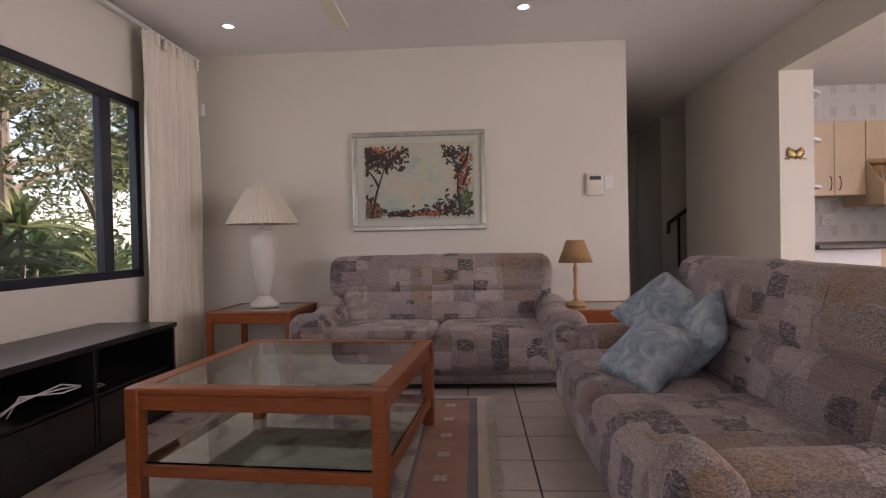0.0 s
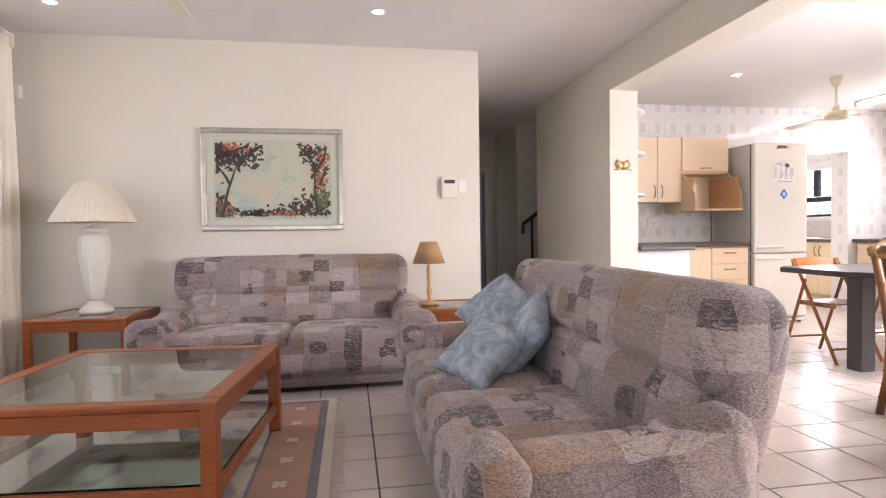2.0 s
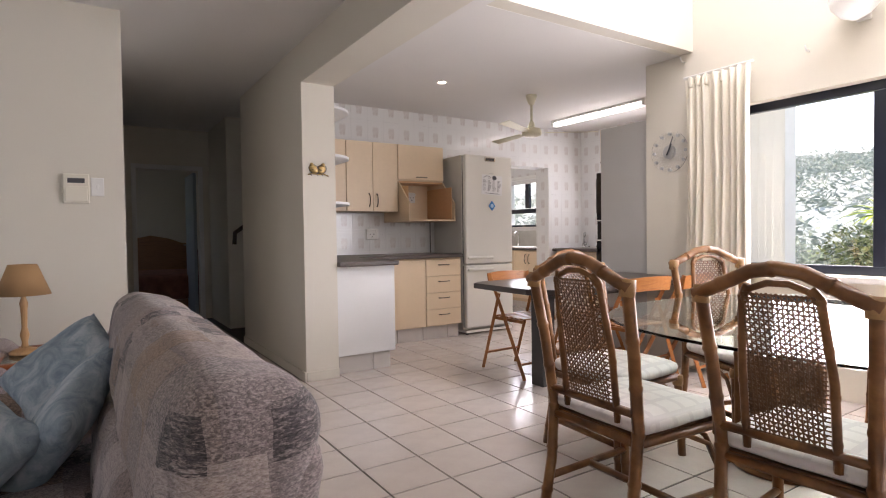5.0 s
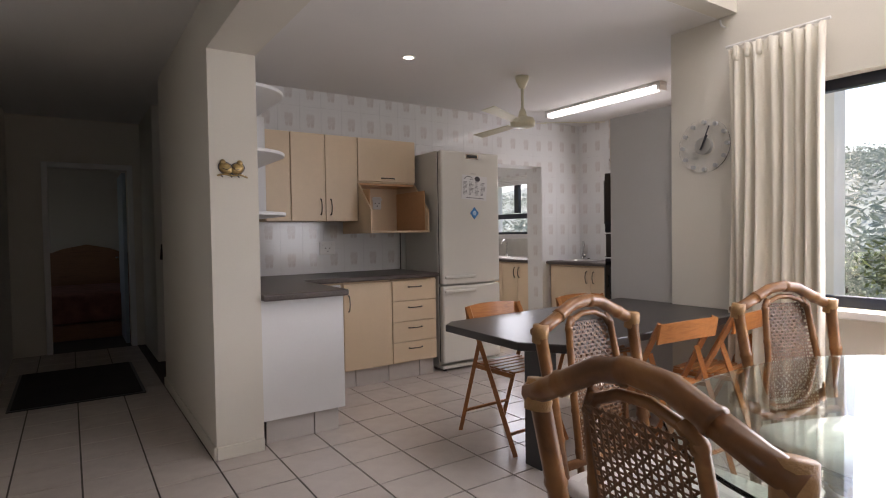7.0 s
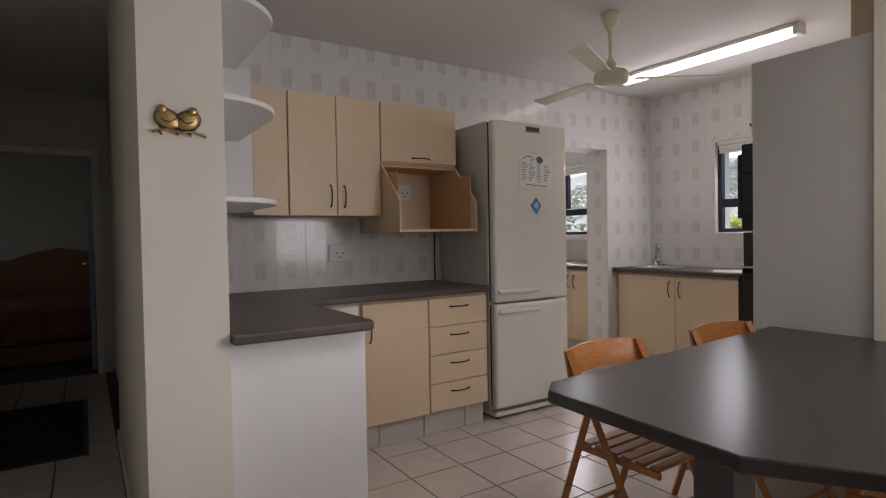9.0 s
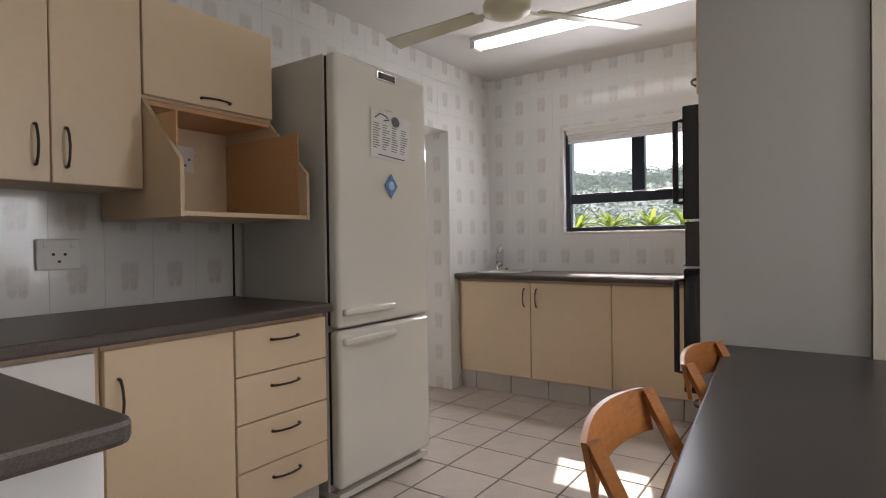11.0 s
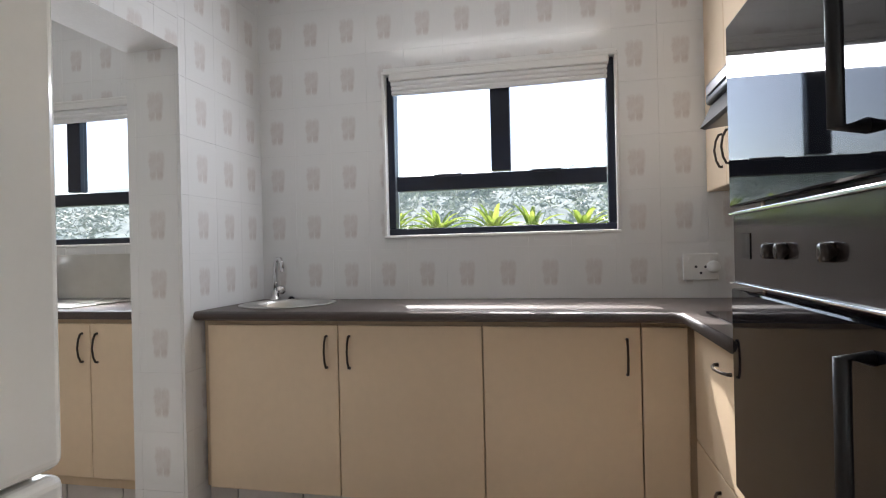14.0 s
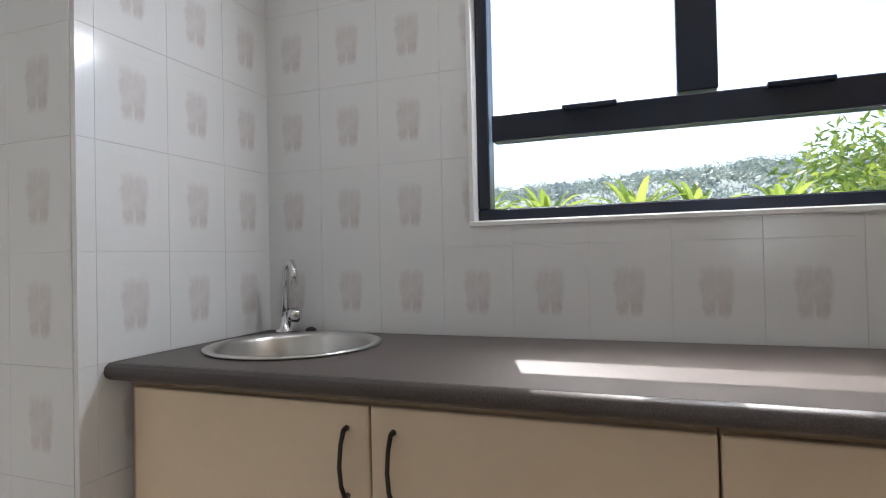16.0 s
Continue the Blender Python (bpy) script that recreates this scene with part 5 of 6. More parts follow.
def sink():
    top = thing("sink", "round stainless steel sink bowl set in the worktop", "sink", pose(SINK[0], SINK[1], 0.915))
    part("bowl", lathe([(0.224, 0.001), (0.226, 0.005), (0.214, 0.008), (0.203, 0.005), (0.196, -0.008), (0.188, -0.06), (0.172, -0.12), (0.14, -0.15), (0.05, -0.158), (0.03, -0.16), (0.03, -0.164), (0.145, -0.155), (0.177, -0.12), (0.193, -0.06), (0.2, 0.0)], 48, None, 0, 0, True), "steel", top, smooth=True)
    part("drain", lathe([(0.032, -0.159), (0.03, -0.155), (0.004, -0.156)], 20), "chrome", top, smooth=True)
    tp = thing("tap", "chrome swan neck tap with a round handle", "tap", pose(7.045, 6.05, 0.915))
    part("base", lathe([(0.03, 0), (0.03, 0.008), (0.02, 0.016), (0.018, 0.05)], 20), "chrome", tp, smooth=True)
    part("spout", tube([(0, 0, 0.04), (0, 0, 0.155), (-0.004, -0.005, 0.19), (-0.016, -0.022, 0.214), (-0.032, -0.045, 0.214), (-0.044, -0.062, 0.19), (-0.046, -0.065, 0.15)], [0.012, 0.011, 0.011, 0.011, 0.011, 0.011, 0.012], 10), "chrome", tp, smooth=True)
    part("handle", lathe([(0.014, 0), (0.022, 0.01), (0.024, 0.03), (0.016, 0.04)], 16), "chrome", tp, at=pose(-0.012, -0.015, 0.055, 90, 0, 45), smooth=True)
    solid("sink_plug", lathe([(0.016, 0), (0.016, 0.012), (0.006, 0.018)], 14), "blackplastic", "black rubber sink plug beside the tap", "plug", pose(7.06, 5.97, 0.915))


sink()


def oven_tower():
    top = thing("oven_tower", "tall pale grey housing with two black built-in ovens", "oven")
    x0, x1, y0, y1 = 5.215, 5.932, 3.578, 4.106
    part("side_panel", B(x0, x0 + 0.018, y0, y1 + 0.012, 0.0, 2.108, 0.002), "greyboard", top)
    part("side_panel", B(x1 - 0.018, x1, y0, y1, 0.0, 2.108, 0.002), "maple_edge", top)
    part("body", B(x0 + 0.019, x1 - 0.019, y0, y1 - 0.004, 0.10, 2.10), "whiteboard", top)
    ud = part("door", B(x0 + 0.004, x1, y1, y1 + 0.02, 1.74, 2.108, 0.004), "maple", top)
    bow_handle(ud, (x0 + 0.08, y1 + 0.02, 1.80), False, 0.13, (0, 1, 0))
    ld = part("door", B(x0 + 0.004, x1, y1, y1 + 0.02, 0.105, 0.53, 0.004), "maple", top)
    bow_handle(ld, (x0 + 0.09, y1 + 0.02, 0.49), False, 0.13, (0, 1, 0))
    for z0, z1, nm in ((1.245, 1.70, "upper_oven_door"), (0.545, 1.045, "lower_oven_door")):
        ov = part(nm, B(x0 + 0.004, x1 - 0.004, y1, y1 + 0.074, z0, z1, 0.006), "blackglass", top)
        pz = [(x0 + 0.06, y1 + 0.074, z0 + 0.07), (x0 + 0.06, y1 + 0.112, z0 + 0.07), (x0 + 0.06, y1 + 0.112, z1 - 0.05), (x0 + 0.06, y1 + 0.074, z1 - 0.05)]
        part("bar_handle", tube(pz, 0.012, 8), "black", ov, smooth=True)
    cp = part("control_panel", B(x0 + 0.004, x1 - 0.004, y1, y1 + 0.066, 1.055, 1.235, 0.005), "ovenpanel", top)
    part("trim", B(x0 + 0.004, x1 - 0.004, y1 + 0.066, y1 + 0.076, 1.226, 1.234, 0.002), "chrome", cp)
    part("trim", B(x0 + 0.004, x1 - 0.004, y1 + 0.066, y1 + 0.076, 1.057, 1.063, 0.002), "chrome", cp)
    for i in range(3):
        part("knob", lathe([(0.017, 0), (0.016, 0.018), (0.008, 0.02)], 18), "ovenpanel", cp, at=pose(x0 + 0.12 + (0.07, 0.26, 0.33)[i], y1 + 0.066, 1.14, -90), smooth=True)
    part("clock_face", B(x1 - 0.135, x1 - 0.075, y1 + 0.066, y1 + 0.068, 1.12, 1.18, 0.0006), "blackglass", cp)


oven_tower()
wc = thing("wall_cabinet", "cream laminate wall cabinet beside the window, two doors", "cabinet")
part("body", B(6.50, 7.09, 3.565, 3.935, 1.39, 2.56), "maple_edge", wc)
for a, c, hx in ((6.502, 6.776, 6.73), (6.780, 7.088, 6.83)):
    d_ = part("door", B(a, c, 3.936, 3.956, 1.388, 2.56, 0.004), "maple", wc)
    bow_handle(d_, (hx, 3.956, 1.53), True, 0.13, (0, 1, 0))
eh = thing("extractor_hood", "black extractor hood over the hob", "hood")
part("body", B(5.942, 6.495, 3.565, 4.095, 1.635, 1.708, 0.01), "black", eh)
vs_ = prism([(4.08, 1.634), (3.72, 1.634), (3.72, 1.60), (4.10, 1.553), (4.115, 1.558)], 0, 0.548, 0.003)
for v in vs_.verts:
    v.co = (5.944 + v.co.z, v.co.x, v.co.y)
part("visor", vs_, "black", eh)
part("lamp_strip", B(5.95, 6.45, 4.0955, 4.101, 1.66, 1.685, 0.002), "handle", eh)
wc = thing("wall_cabinet", "cream laminate wall cabinet over the extractor hood", "cabinet")
part("body", B(5.942, 6.495, 3.565, 3.935, 1.712, 2.56), "maple_edge", wc)
part("door", B(5.942, 6.495, 3.936, 3.956, 1.712, 2.56, 0.004), "maple", wc)

fl = thing("fluorescent_light", "long fluorescent ceiling light with white ends, lit", "ceiling light")
part("tray", B(6.10, 6.20, 4.30, 5.72, H_KIT - 0.03, H_KIT - 0.001, 0.003), "whitepaint", fl)
part("diffuser", puff(6.105, 6.195, 4.34, 5.68, H_KIT - 0.075, H_KIT - 0.031, 0.018, 0, 8), "tube", fl)
for y0 in (4.30, 5.682):
    part("end_cap", B(6.10, 6.20, y0, y0 + 0.038, H_KIT - 0.078, H_KIT - 0.031, 0.005), "whitepaint", fl)

# scullery behind the doorway
worktop("worktop", [(6.54, 8.59), (6.54, 6.41), (7.096, 6.41), (7.096, 8.59)], "dark brown laminate scullery worktop")
for i in range(3):
    y0 = 6.42 + i * 0.6
    u = thing("base_unit", "cream laminate base cabinet in the scullery", "cabinet", group="scullery base units")
    part("body", B(6.582, 7.09, y0, y0 + 0.598, 0.10, 0.874), "maple_edge", u)
    for j in range(2):
        d_ = part("door", B(6.560, 6.580, y0 + 0.299 * j + 0.002, y0 + 0.299 * (j + 1) - 0.002, 0.147, 0.856, 0.004), "maple", u)
        bow_handle(d_, (6.560, y0 + (0.26 if j == 0 else 0.34), 0.745), True, 0.13, (-1, 0, 0))
kick("plinth", 6.605, 6.62, 6.42, 8.2, "y", 6.6)
ss = thing("sink", "stainless steel scullery sink with splashback", "sink", pose(6.85, 7.30, 0.916))
part("rim", B(-0.22, 0.22, -0.40, 0.40, 0.0, 0.006, 0.002), "steel", ss)
part("bowl", B(-0.16, 0.14, -0.30, 0.10, 0.0062, 0.0075, 0.001), "steel", ss)
part("splashback", B(0.232, 0.240, -0.42, 0.42, 0.01, 0.26, 0.002), "steel", ss)
tp2 = thing("tap", "chrome swan neck tap in the scullery", "tap", pose(7.03, 7.47, 0.922))
part("spout", tube([(0, 0, 0), (0, 0, 0.19), (-0.02, 0, 0.23), (-0.06, 0, 0.235), (-0.09, 0, 0.2), (-0.09, 0, 0.16)], 0.011, 8), "chrome", tp2, smooth=True)
part("base", lathe([(0.028, 0), (0.02, 0.03)], 14), "chrome", tp2)

def bird_ornament():
    """Two plump birds side by side on a twig, outlined in dark metal."""
    top = thing("wall_ornament", "brass wall ornament of two plump birds on a twig", "ornament", pose(2.555, 4.588, 1.645))
    for dx, sg in ((-0.034, -1), (0.026, 1)):
        body = lathe([(0.002, 0.0), (0.030, 0.0), (0.036, 0.003), (0.030, 0.009), (0.012, 0.012)], 24)
        for v in body.verts:
            v.co = (v.co.x * 1.05 + sg * 0.25 * v.co.y, v.co.y * 0.92, v.co.z)
        part("bird_body", body, "gold", top, at=pose(dx, -0.001, -0.004, 90), smooth=True)
        head = lathe([(0.002, 0.002), (0.014, 0.002), (0.017, 0.006), (0.010, 0.013)], 16)
        part("bird_head", head, "gold", top, at=pose(dx + sg * 0.016, -0.001, 0.029, 90), smooth=True)
        rim = [(dx + 0.040 * math.cos(radians(a)) + sg * 0.009 * math.sin(radians(a)), -0.008, -0.004 + 0.036 * math.sin(radians(a))) for a in range(0, 360, 20)]
        part("outline", tube(rim, 0.0024, 5, closed=True), "greytext", top, smooth=True)
        part("wing_line", tube([(dx - sg * 0.03, -0.013, 0.006), (dx - sg * 0.005, -0.014, -0.012), (dx + sg * 0.02, -0.013, -0.004)], 0.002, 5), "greytext", top, smooth=True)
    part("twig", tube([(-0.082, -0.006, -0.046), (-0.045, -0.006, -0.036), (0.0, -0.006, -0.044), (0.045, -0.006, -0.037), (0.084, -0.006, -0.052)], 0.005, 6), "gold", top, smooth=True)
    for x in (-0.06, -0.01, 0.03, 0.07):
        part("twig_leaf", tube([(x, -0.006, -0.042), (x + 0.008, -0.006, -0.055)], [0.005, 0.002], 5), "greytext", top, smooth=True)


bird_ornament()

# ---- dining ----
bt = thing("bar_table", "dark laminate table with cut corners fixed to the wall", "table")
part("tabletop", prism([(5.212, 4.03), (3.57, 3.905), (3.485, 3.83), (3.46, 3.21), (3.61, 2.99), (5.175, 3.04), (5.175, 3.580), (5.212, 3.580)], 0.715, 0.755, 0.006), "table_dark", bt)
part("leg", B(3.80, 3.92, 3.42, 3.545, 0.0, 0.714, 0.006), "table_leg", bt)
part("apron", B(3.93, 5.16, 3.47, 3.50, 0.63, 0.714, 0.003), "table_leg", bt)


def folding_chair(at):
    top = thing("folding_chair", "folding slatted chair of orange varnished wood", "chair", at, "folding chairs at the bar table")
    # local: width x, front towards -y
    W = 0.42
    for x in (-W / 2, W / 2):
        part("long_leg", tube([(x, -0.24, 0.0), (x, -0.03, 0.42), (x, 0.17, 0.80)], 0.018, 4), "chairwood", top)
        xi = x * 0.86
        part("rear_leg", tube([(xi, 0.30, 0.0), (xi, 0.085, 0.64)], 0.017, 4), "chairwood", top)
        part("seat_rail", B(min(xi, xi * 0.92), max(xi, xi * 0.92), -0.19, 0.15, 0.425, 0.45, 0.003), "chairwood", top)
    for i in range(6):
        part("seat_slat", B(-W / 2 + 0.035, W / 2 - 0.035, -0.19 + i * 0.058, -0.148 + i * 0.058, 0.451, 0.462, 0.003), "chairwood", top)
    bs = bmesh.new()
    nseg = 10
    ring = []
    for i in range(nseg + 1):
        u = -1 + 2 * i / nseg
        yb = 0.175 + 0.035 * (1 - u * u)
        for dy, dz in ((0, 0.70), (0.012, 0.70), (0.032, 0.80), (0.02, 0.80)):
            ring.append(bs.verts.new((u * (W / 2 + 0.012), yb + dy - 0.02, dz + 0.012 * (1 - u * u))))
    for i in range(nseg):
        for j in range(4):
            a, c = i * 4, (i + 1) * 4
            bs.faces.new((ring[a + j], ring[a + (j + 1) % 4], ring[c + (j + 1) % 4], ring[c + j]))
    bs.faces.new(ring[:4])
    bs.faces.new(ring[-4:])
    part("backrest", bs, "chairwood", top)
    part("stretcher", tube([(-W / 2, -0.185, 0.11), (W / 2, -0.185, 0.11)], 0.010, 6), "chairwood", top)
    part("stretcher", tube([(-W / 2 * 0.86, 0.255, 0.135), (W / 2 * 0.86, 0.255, 0.135)], 0.010, 6), "chairwood", top)
    return top


fc = folding_chair(pose(4.02, 3.89, 0, 0, 0, 2))
copy_thing(fc, pose(4.77, 3.86, 0, 0, 0, -2))
copy_thing(fc, pose(4.36, 3.10, 0, 0, 0, 176))
copy_thing(fc, pose(4.88, 3.07, 0, 0, 0, 186))


def cane_mesh(w0, w1, h, step=0.0135, strip=0.0046):
    """Woven cane webbing in the xz plane, w0 wide below and w1 above."""
    b = bmesh.new()

    def ribbon(p, q, y):
        p, q = Vector(p), Vector(q)
        s = (q - p).normalized().cross(Vector((0, 1, 0))) * strip / 2
        vs = [b.verts.new((v.x, y + o, v.z)) for o in (0.0, 0.0012) for v in (p - s, p + s, q + s, q - s)]
        b.faces.new(vs[:4][::-1])
        b.faces.new(vs[4:])
        for i in range(4):
            b.faces.new((vs[i], vs[(i + 1) % 4], vs[4 + (i + 1) % 4], vs[4 + i]))

    nz = int(h / step)
    for i in range(nz + 1):
        z = i * step
        w = w0 + (w1 - w0) * z / h
        ribbon((-w / 2, 0, z), (w / 2, 0, z), 0.0)
    nx = int(max(w0, w1) / step)
    for i in range(-nx // 2, nx // 2 + 1):
        x = i * step
        if abs(x) < min(w0, w1) / 2:
            ribbon((x, 0, 0), (x, 0, h), 0.0014)
    wm = min(w0, w1)
    for sg in (1, -1):
        for i in range(-int(h / step / 1) - 2, nx + 2):
            x0 = -wm / 2 + i * step * 1.0
            a, c = max(0.0, -wm / 2 - x0), min(h, wm / 2 - x0)
            if c - a > 0.02 and i % 2 == 0:
                ribbon((sg * (x0 + a), 0, a), (sg * (x0 + c), 0, c), 0.0028 if sg > 0 else -0.0014)
    return b


def rattan_chair(at):
    """Local: front towards +y, back at -y."""
    top = thing("rattan_chair", "bamboo rattan dining chair, cane back, pale check cushion", "chair", at, "rattan chairs round the dining table")
    for s in (-1, 1):
        part("back_post", tube([(s * 0.20, -0.27, 0.0), (s * 0.205, -0.22, 0.22), (s * 0.21, -0.20, 0.45), (s * 0.222, -0.235, 0.72), (s * 0.235, -0.28, 0.965)], 0.021, 8, nodes=0.17), "rattan", top, smooth=True)
        part("front_leg", tube([(s * 0.235, 0.245, 0.0), (s * 0.23, 0.225, 0.40)], 0.02, 8, nodes=0.15), "rattan", top, smooth=True)
        part("panel_post", tube([(s * 0.125, -0.205, 0.46), (s * 0.125, -0.235, 0.72), (s * 0.105, -0.275, 0.965), (s * 0.085, -0.285, 0.995)], 0.013, 7, nodes=0.14), "rattan", top, smooth=True)
        part("side_stretcher", tube([(s * 0.203, -0.225, 0.15), (s * 0.232, 0.235, 0.15)], 0.015, 7), "rattan", top, smooth=True)
        part("seat_rail", tube([(s * 0.21, -0.20, 0.405), (s * 0.23, 0.225, 0.405)], 0.017, 7), "rattan", top, smooth=True)
        part("brace", tube([(s * 0.232, 0.225, 0.22), (s * 0.225, 0.16, 0.34), (s * 0.215, 0.04, 0.395)], 0.011, 6), "rattan", top, smooth=True)
        part("brace", tube([(s * 0.232, 0.228, 0.22), (s * 0.17, 0.226, 0.34), (s * 0.06, 0.225, 0.395)], 0.011, 6), "rattan", top, smooth=True)
        part("binding", lathe([(0.026, -0.03), (0.028, 0.0), (0.026, 0.03)], 12), "binding", top, at=pose(s * 0.234, -0.278, 0.955, -8), smooth=True)
        part("binding", lathe([(0.025, -0.025), (0.0265, 0.0), (0.025, 0.025)], 12), "binding", top, at=pose(s * 0.23, 0.225, 0.39), smooth=True)
    crest = [(-0.25, -0.285, 0.955), (-0.20, -0.287, 0.975), (-0.14, -0.289, 1.005), (-0.07, -0.291, 1.04), (0, -0.292, 1.05), (0.07, -0.291, 1.04), (0.14, -0.289, 1.005), (0.20, -0.287, 0.975), (0.25, -0.285, 0.955)]
    part("crest_rail", tube(crest, 0.023, 9, nodes=0.16), "rattan", top, smooth=True)
    part("inner_arch", tube([(-0.105, -0.277, 0.95), (-0.08, -0.283, 0.985), (-0.03, -0.286, 1.005), (0.03, -0.286, 1.005), (0.08, -0.283, 0.985), (0.105, -0.277, 0.95)], 0.011, 7), "rattan", top, smooth=True)
    part("lower_rail", tube([(-0.205, -0.21, 0.51), (0.205, -0.21, 0.51)], 0.016, 7), "rattan", top, smooth=True)
    for y, z in ((0.225, 0.405), (-0.20, 0.405)):
        part("seat_rail", tube([(-0.22, y, z), (0.22, y, z)], 0.017, 7), "rattan", top, smooth=True)
    part("cross_stretcher", tube([(-0.217, 0.0, 0.15), (0.217, 0.0, 0.15)], 0.014, 7), "rattan", top, smooth=True)
    cm = cane_mesh(0.235, 0.20, 0.45)
    for v in cm.verts:
        z = v.co.z
        v.co = (v.co.x, v.co.y - 0.215 - 0.15 * z * z / 0.5 - 0.05 * z, 0.525 + z)
    tagged(part("cane_back", cm, "cane", top, "woven cane webbing"), kind="stuff")
    part("seat_deck", B(-0.205, 0.205, -0.19, 0.215, 0.41, 0.424, 0.004), "rattan", top)
    part("seat_cushion", puff(-0.225, 0.225, -0.195, 0.245, 0.425, 0.495, 0.032, 0.018, 12, lump=0.004), "seatcloth", top, "pale checked seat cushion", smooth=True)
    return top


CHAIRS = [(2.80, 1.85, -92), (2.97, 1.25, -88), (3.285, 2.355, 180), (4.16, 2.17, 160), (4.78, 1.45, 90)]
SQUAT = Matrix.Diagonal((1, 1, 0.982, 1))
rc = rattan_chair(pose(CHAIRS[0][0], CHAIRS[0][1], 0, 0, 0, CHAIRS[0][2]) @ SQUAT)
for x_, y_, a_ in CHAIRS[1:]:
    copy_thing(rc, pose(x_, y_, 0, 0, 0, a_) @ SQUAT)


def dining_table(cx, cy, rx, ry):
    top = thing("dining_table", "oval glass dining table on woven cane drum pedestals", "table", pose(cx, cy, 0))
    o = [(rx * math.copysign(abs(math.cos(radians(a))) ** 0.8, math.cos(radians(a))), ry * math.copysign(abs(math.sin(radians(a))) ** 0.8, math.sin(radians(a)))) for a in range(0, 360, 5)]
    part("glass_top", prism(o, 0.728, 0.740, 0.003), "tableglass", top)
    for y0 in (-ry * 0.35, ry * 0.35):
        pd = part("pedestal", lathe([(0.17, 0.03), (0.17, 0.69)], 28), "cane", top, at=pose(0, y0, 0))
        wv = bmesh.new()
        for i in range(26):
            z = 0.05 + i * 0.025
            tube([(0.173 * math.cos(radians(a)), 0.173 * math.sin(radians(a)), z) for a in range(0, 360, 15)], 0.0045, 4, wv, closed=True)
        for i in range(36):
            a = radians(i * 10)
            tube([(0.176 * math.cos(a), 0.176 * math.sin(a), 0.03), (0.176 * math.cos(a), 0.176 * math.sin(a), 0.69)], 0.004, 4, wv)
        tagged(part("weave", wv, "cane", pd), kind="stuff")
        for k in range(6):
            a = radians(60 * k + 20)
            part("post", tube([(0.186 * math.cos(a), 0.186 * math.sin(a), 0.02), (0.186 * math.cos(a), 0.186 * math.sin(a), 0.70)], 0.019, 8, nodes=0.2), "rattan", pd, smooth=True)
        for z in (0.018, 0.705):
            part("hoop", tube([(0.185 * math.cos(radians(a)), 0.185 * math.sin(radians(a)), z) for a in range(0, 360, 15)], 0.02, 8, closed=True), "rattan", pd, smooth=True)


dining_table(3.76, 1.42, 0.96, 0.97)


def clock():
    top = thing("wall_clock", "round frosted glass wall clock with grey dot hour marks", "clock", pose(5.18, 3.335, 1.79, 0, -90, 0))
    part("face", lathe([(0.172, 0.012), (0.172, 0.018), (0.169, 0.019)], 48), "glass", top).visible_shadow = False
    part("hub", lathe([(0.055, 0.0), (0.055, 0.028), (0.05, 0.03)], 32), "steel", top)
    for i in range(12):
        a = radians(30 * i)
        part("hour_mark", lathe([(0.013, 0.0), (0.013, 0.0225), (0.011, 0.023)], 14), "greyboard", top, at=pose(0.15 * math.cos(a), 0.15 * math.sin(a), 0))
    part("hour_hand", B(-0.03, 0.07, -0.006, 0.006, 0.033, 0.036, 0.001), "greytext", top, at=pose(0, 0, 0, 0, 0, -27))
    part("minute_hand", B(-0.03, 0.13, -0.004, 0.004, 0.037, 0.040, 0.001), "greytext", top, at=pose(0, 0, 0, 0, 0, -22))


clock()
curtain("curtain", ((5.07, 2.60), (5.07, 3.12)), 0.05, 2.32, 8, 0.05, "long cream pleated curtain drawn beside the dining window", 5)
for y_, z_ in ((2.27, 2.33), (3.20, 2.50)):
    solid("curtain_hook", tube([(5.18, y_, z_), (5.14, y_, z_), (5.125, y_, z_ + 0.015), (5.12, y_, z_ + 0.035)], 0.006, 6), "whitepaint", "small white hook on the wall", "hook", group="wall hooks", smooth=True)
wl = thing("wall_light", "white bowl wall light above the dining window", "wall light", pose(5.18, 1.95, 2.50))
part("bowl", lathe([(0.02, -0.09), (0.08, -0.06), (0.13, 0.0), (0.14, 0.05), (0.13, 0.05), (0.07, -0.05)], 24), "whitepaint", wl, at=pose(-0.14, 0, 0), smooth=True)
part("bracket", B(-0.03, -0.001, -0.04, 0.04, -0.07, 0.03, 0.006), "whitepaint", wl)

# ---- outside ----
solid("ground", B(-600, 600, -600, 600, -0.6, -0.3), "grass", "grass covered ground", "ground", kind="structure")


def leaves(b, c, r, n, size, rr, squash=0.8):
    for _ in range(n):
        d = Vector((rr.gauss(0, 1), rr.gauss(0, 1), rr.gauss(0, 1))).normalized()
        p = Vector(c) + Vector((d.x * r, d.y * r, d.z * r * squash)) * (rr.random() ** 0.4)
        a = Vector((rr.uniform(-1, 1), rr.uniform(-1, 1), rr.uniform(-0.7, 0.7))).normalized()
        s = a.orthogonal().normalized()
        l, w = size * rr.uniform(0.6, 1.3), size * 0.32
        b.faces.new([b.verts.new(q) for q in (p - a * l, p - s * w, p + a * l, p + s * w)])


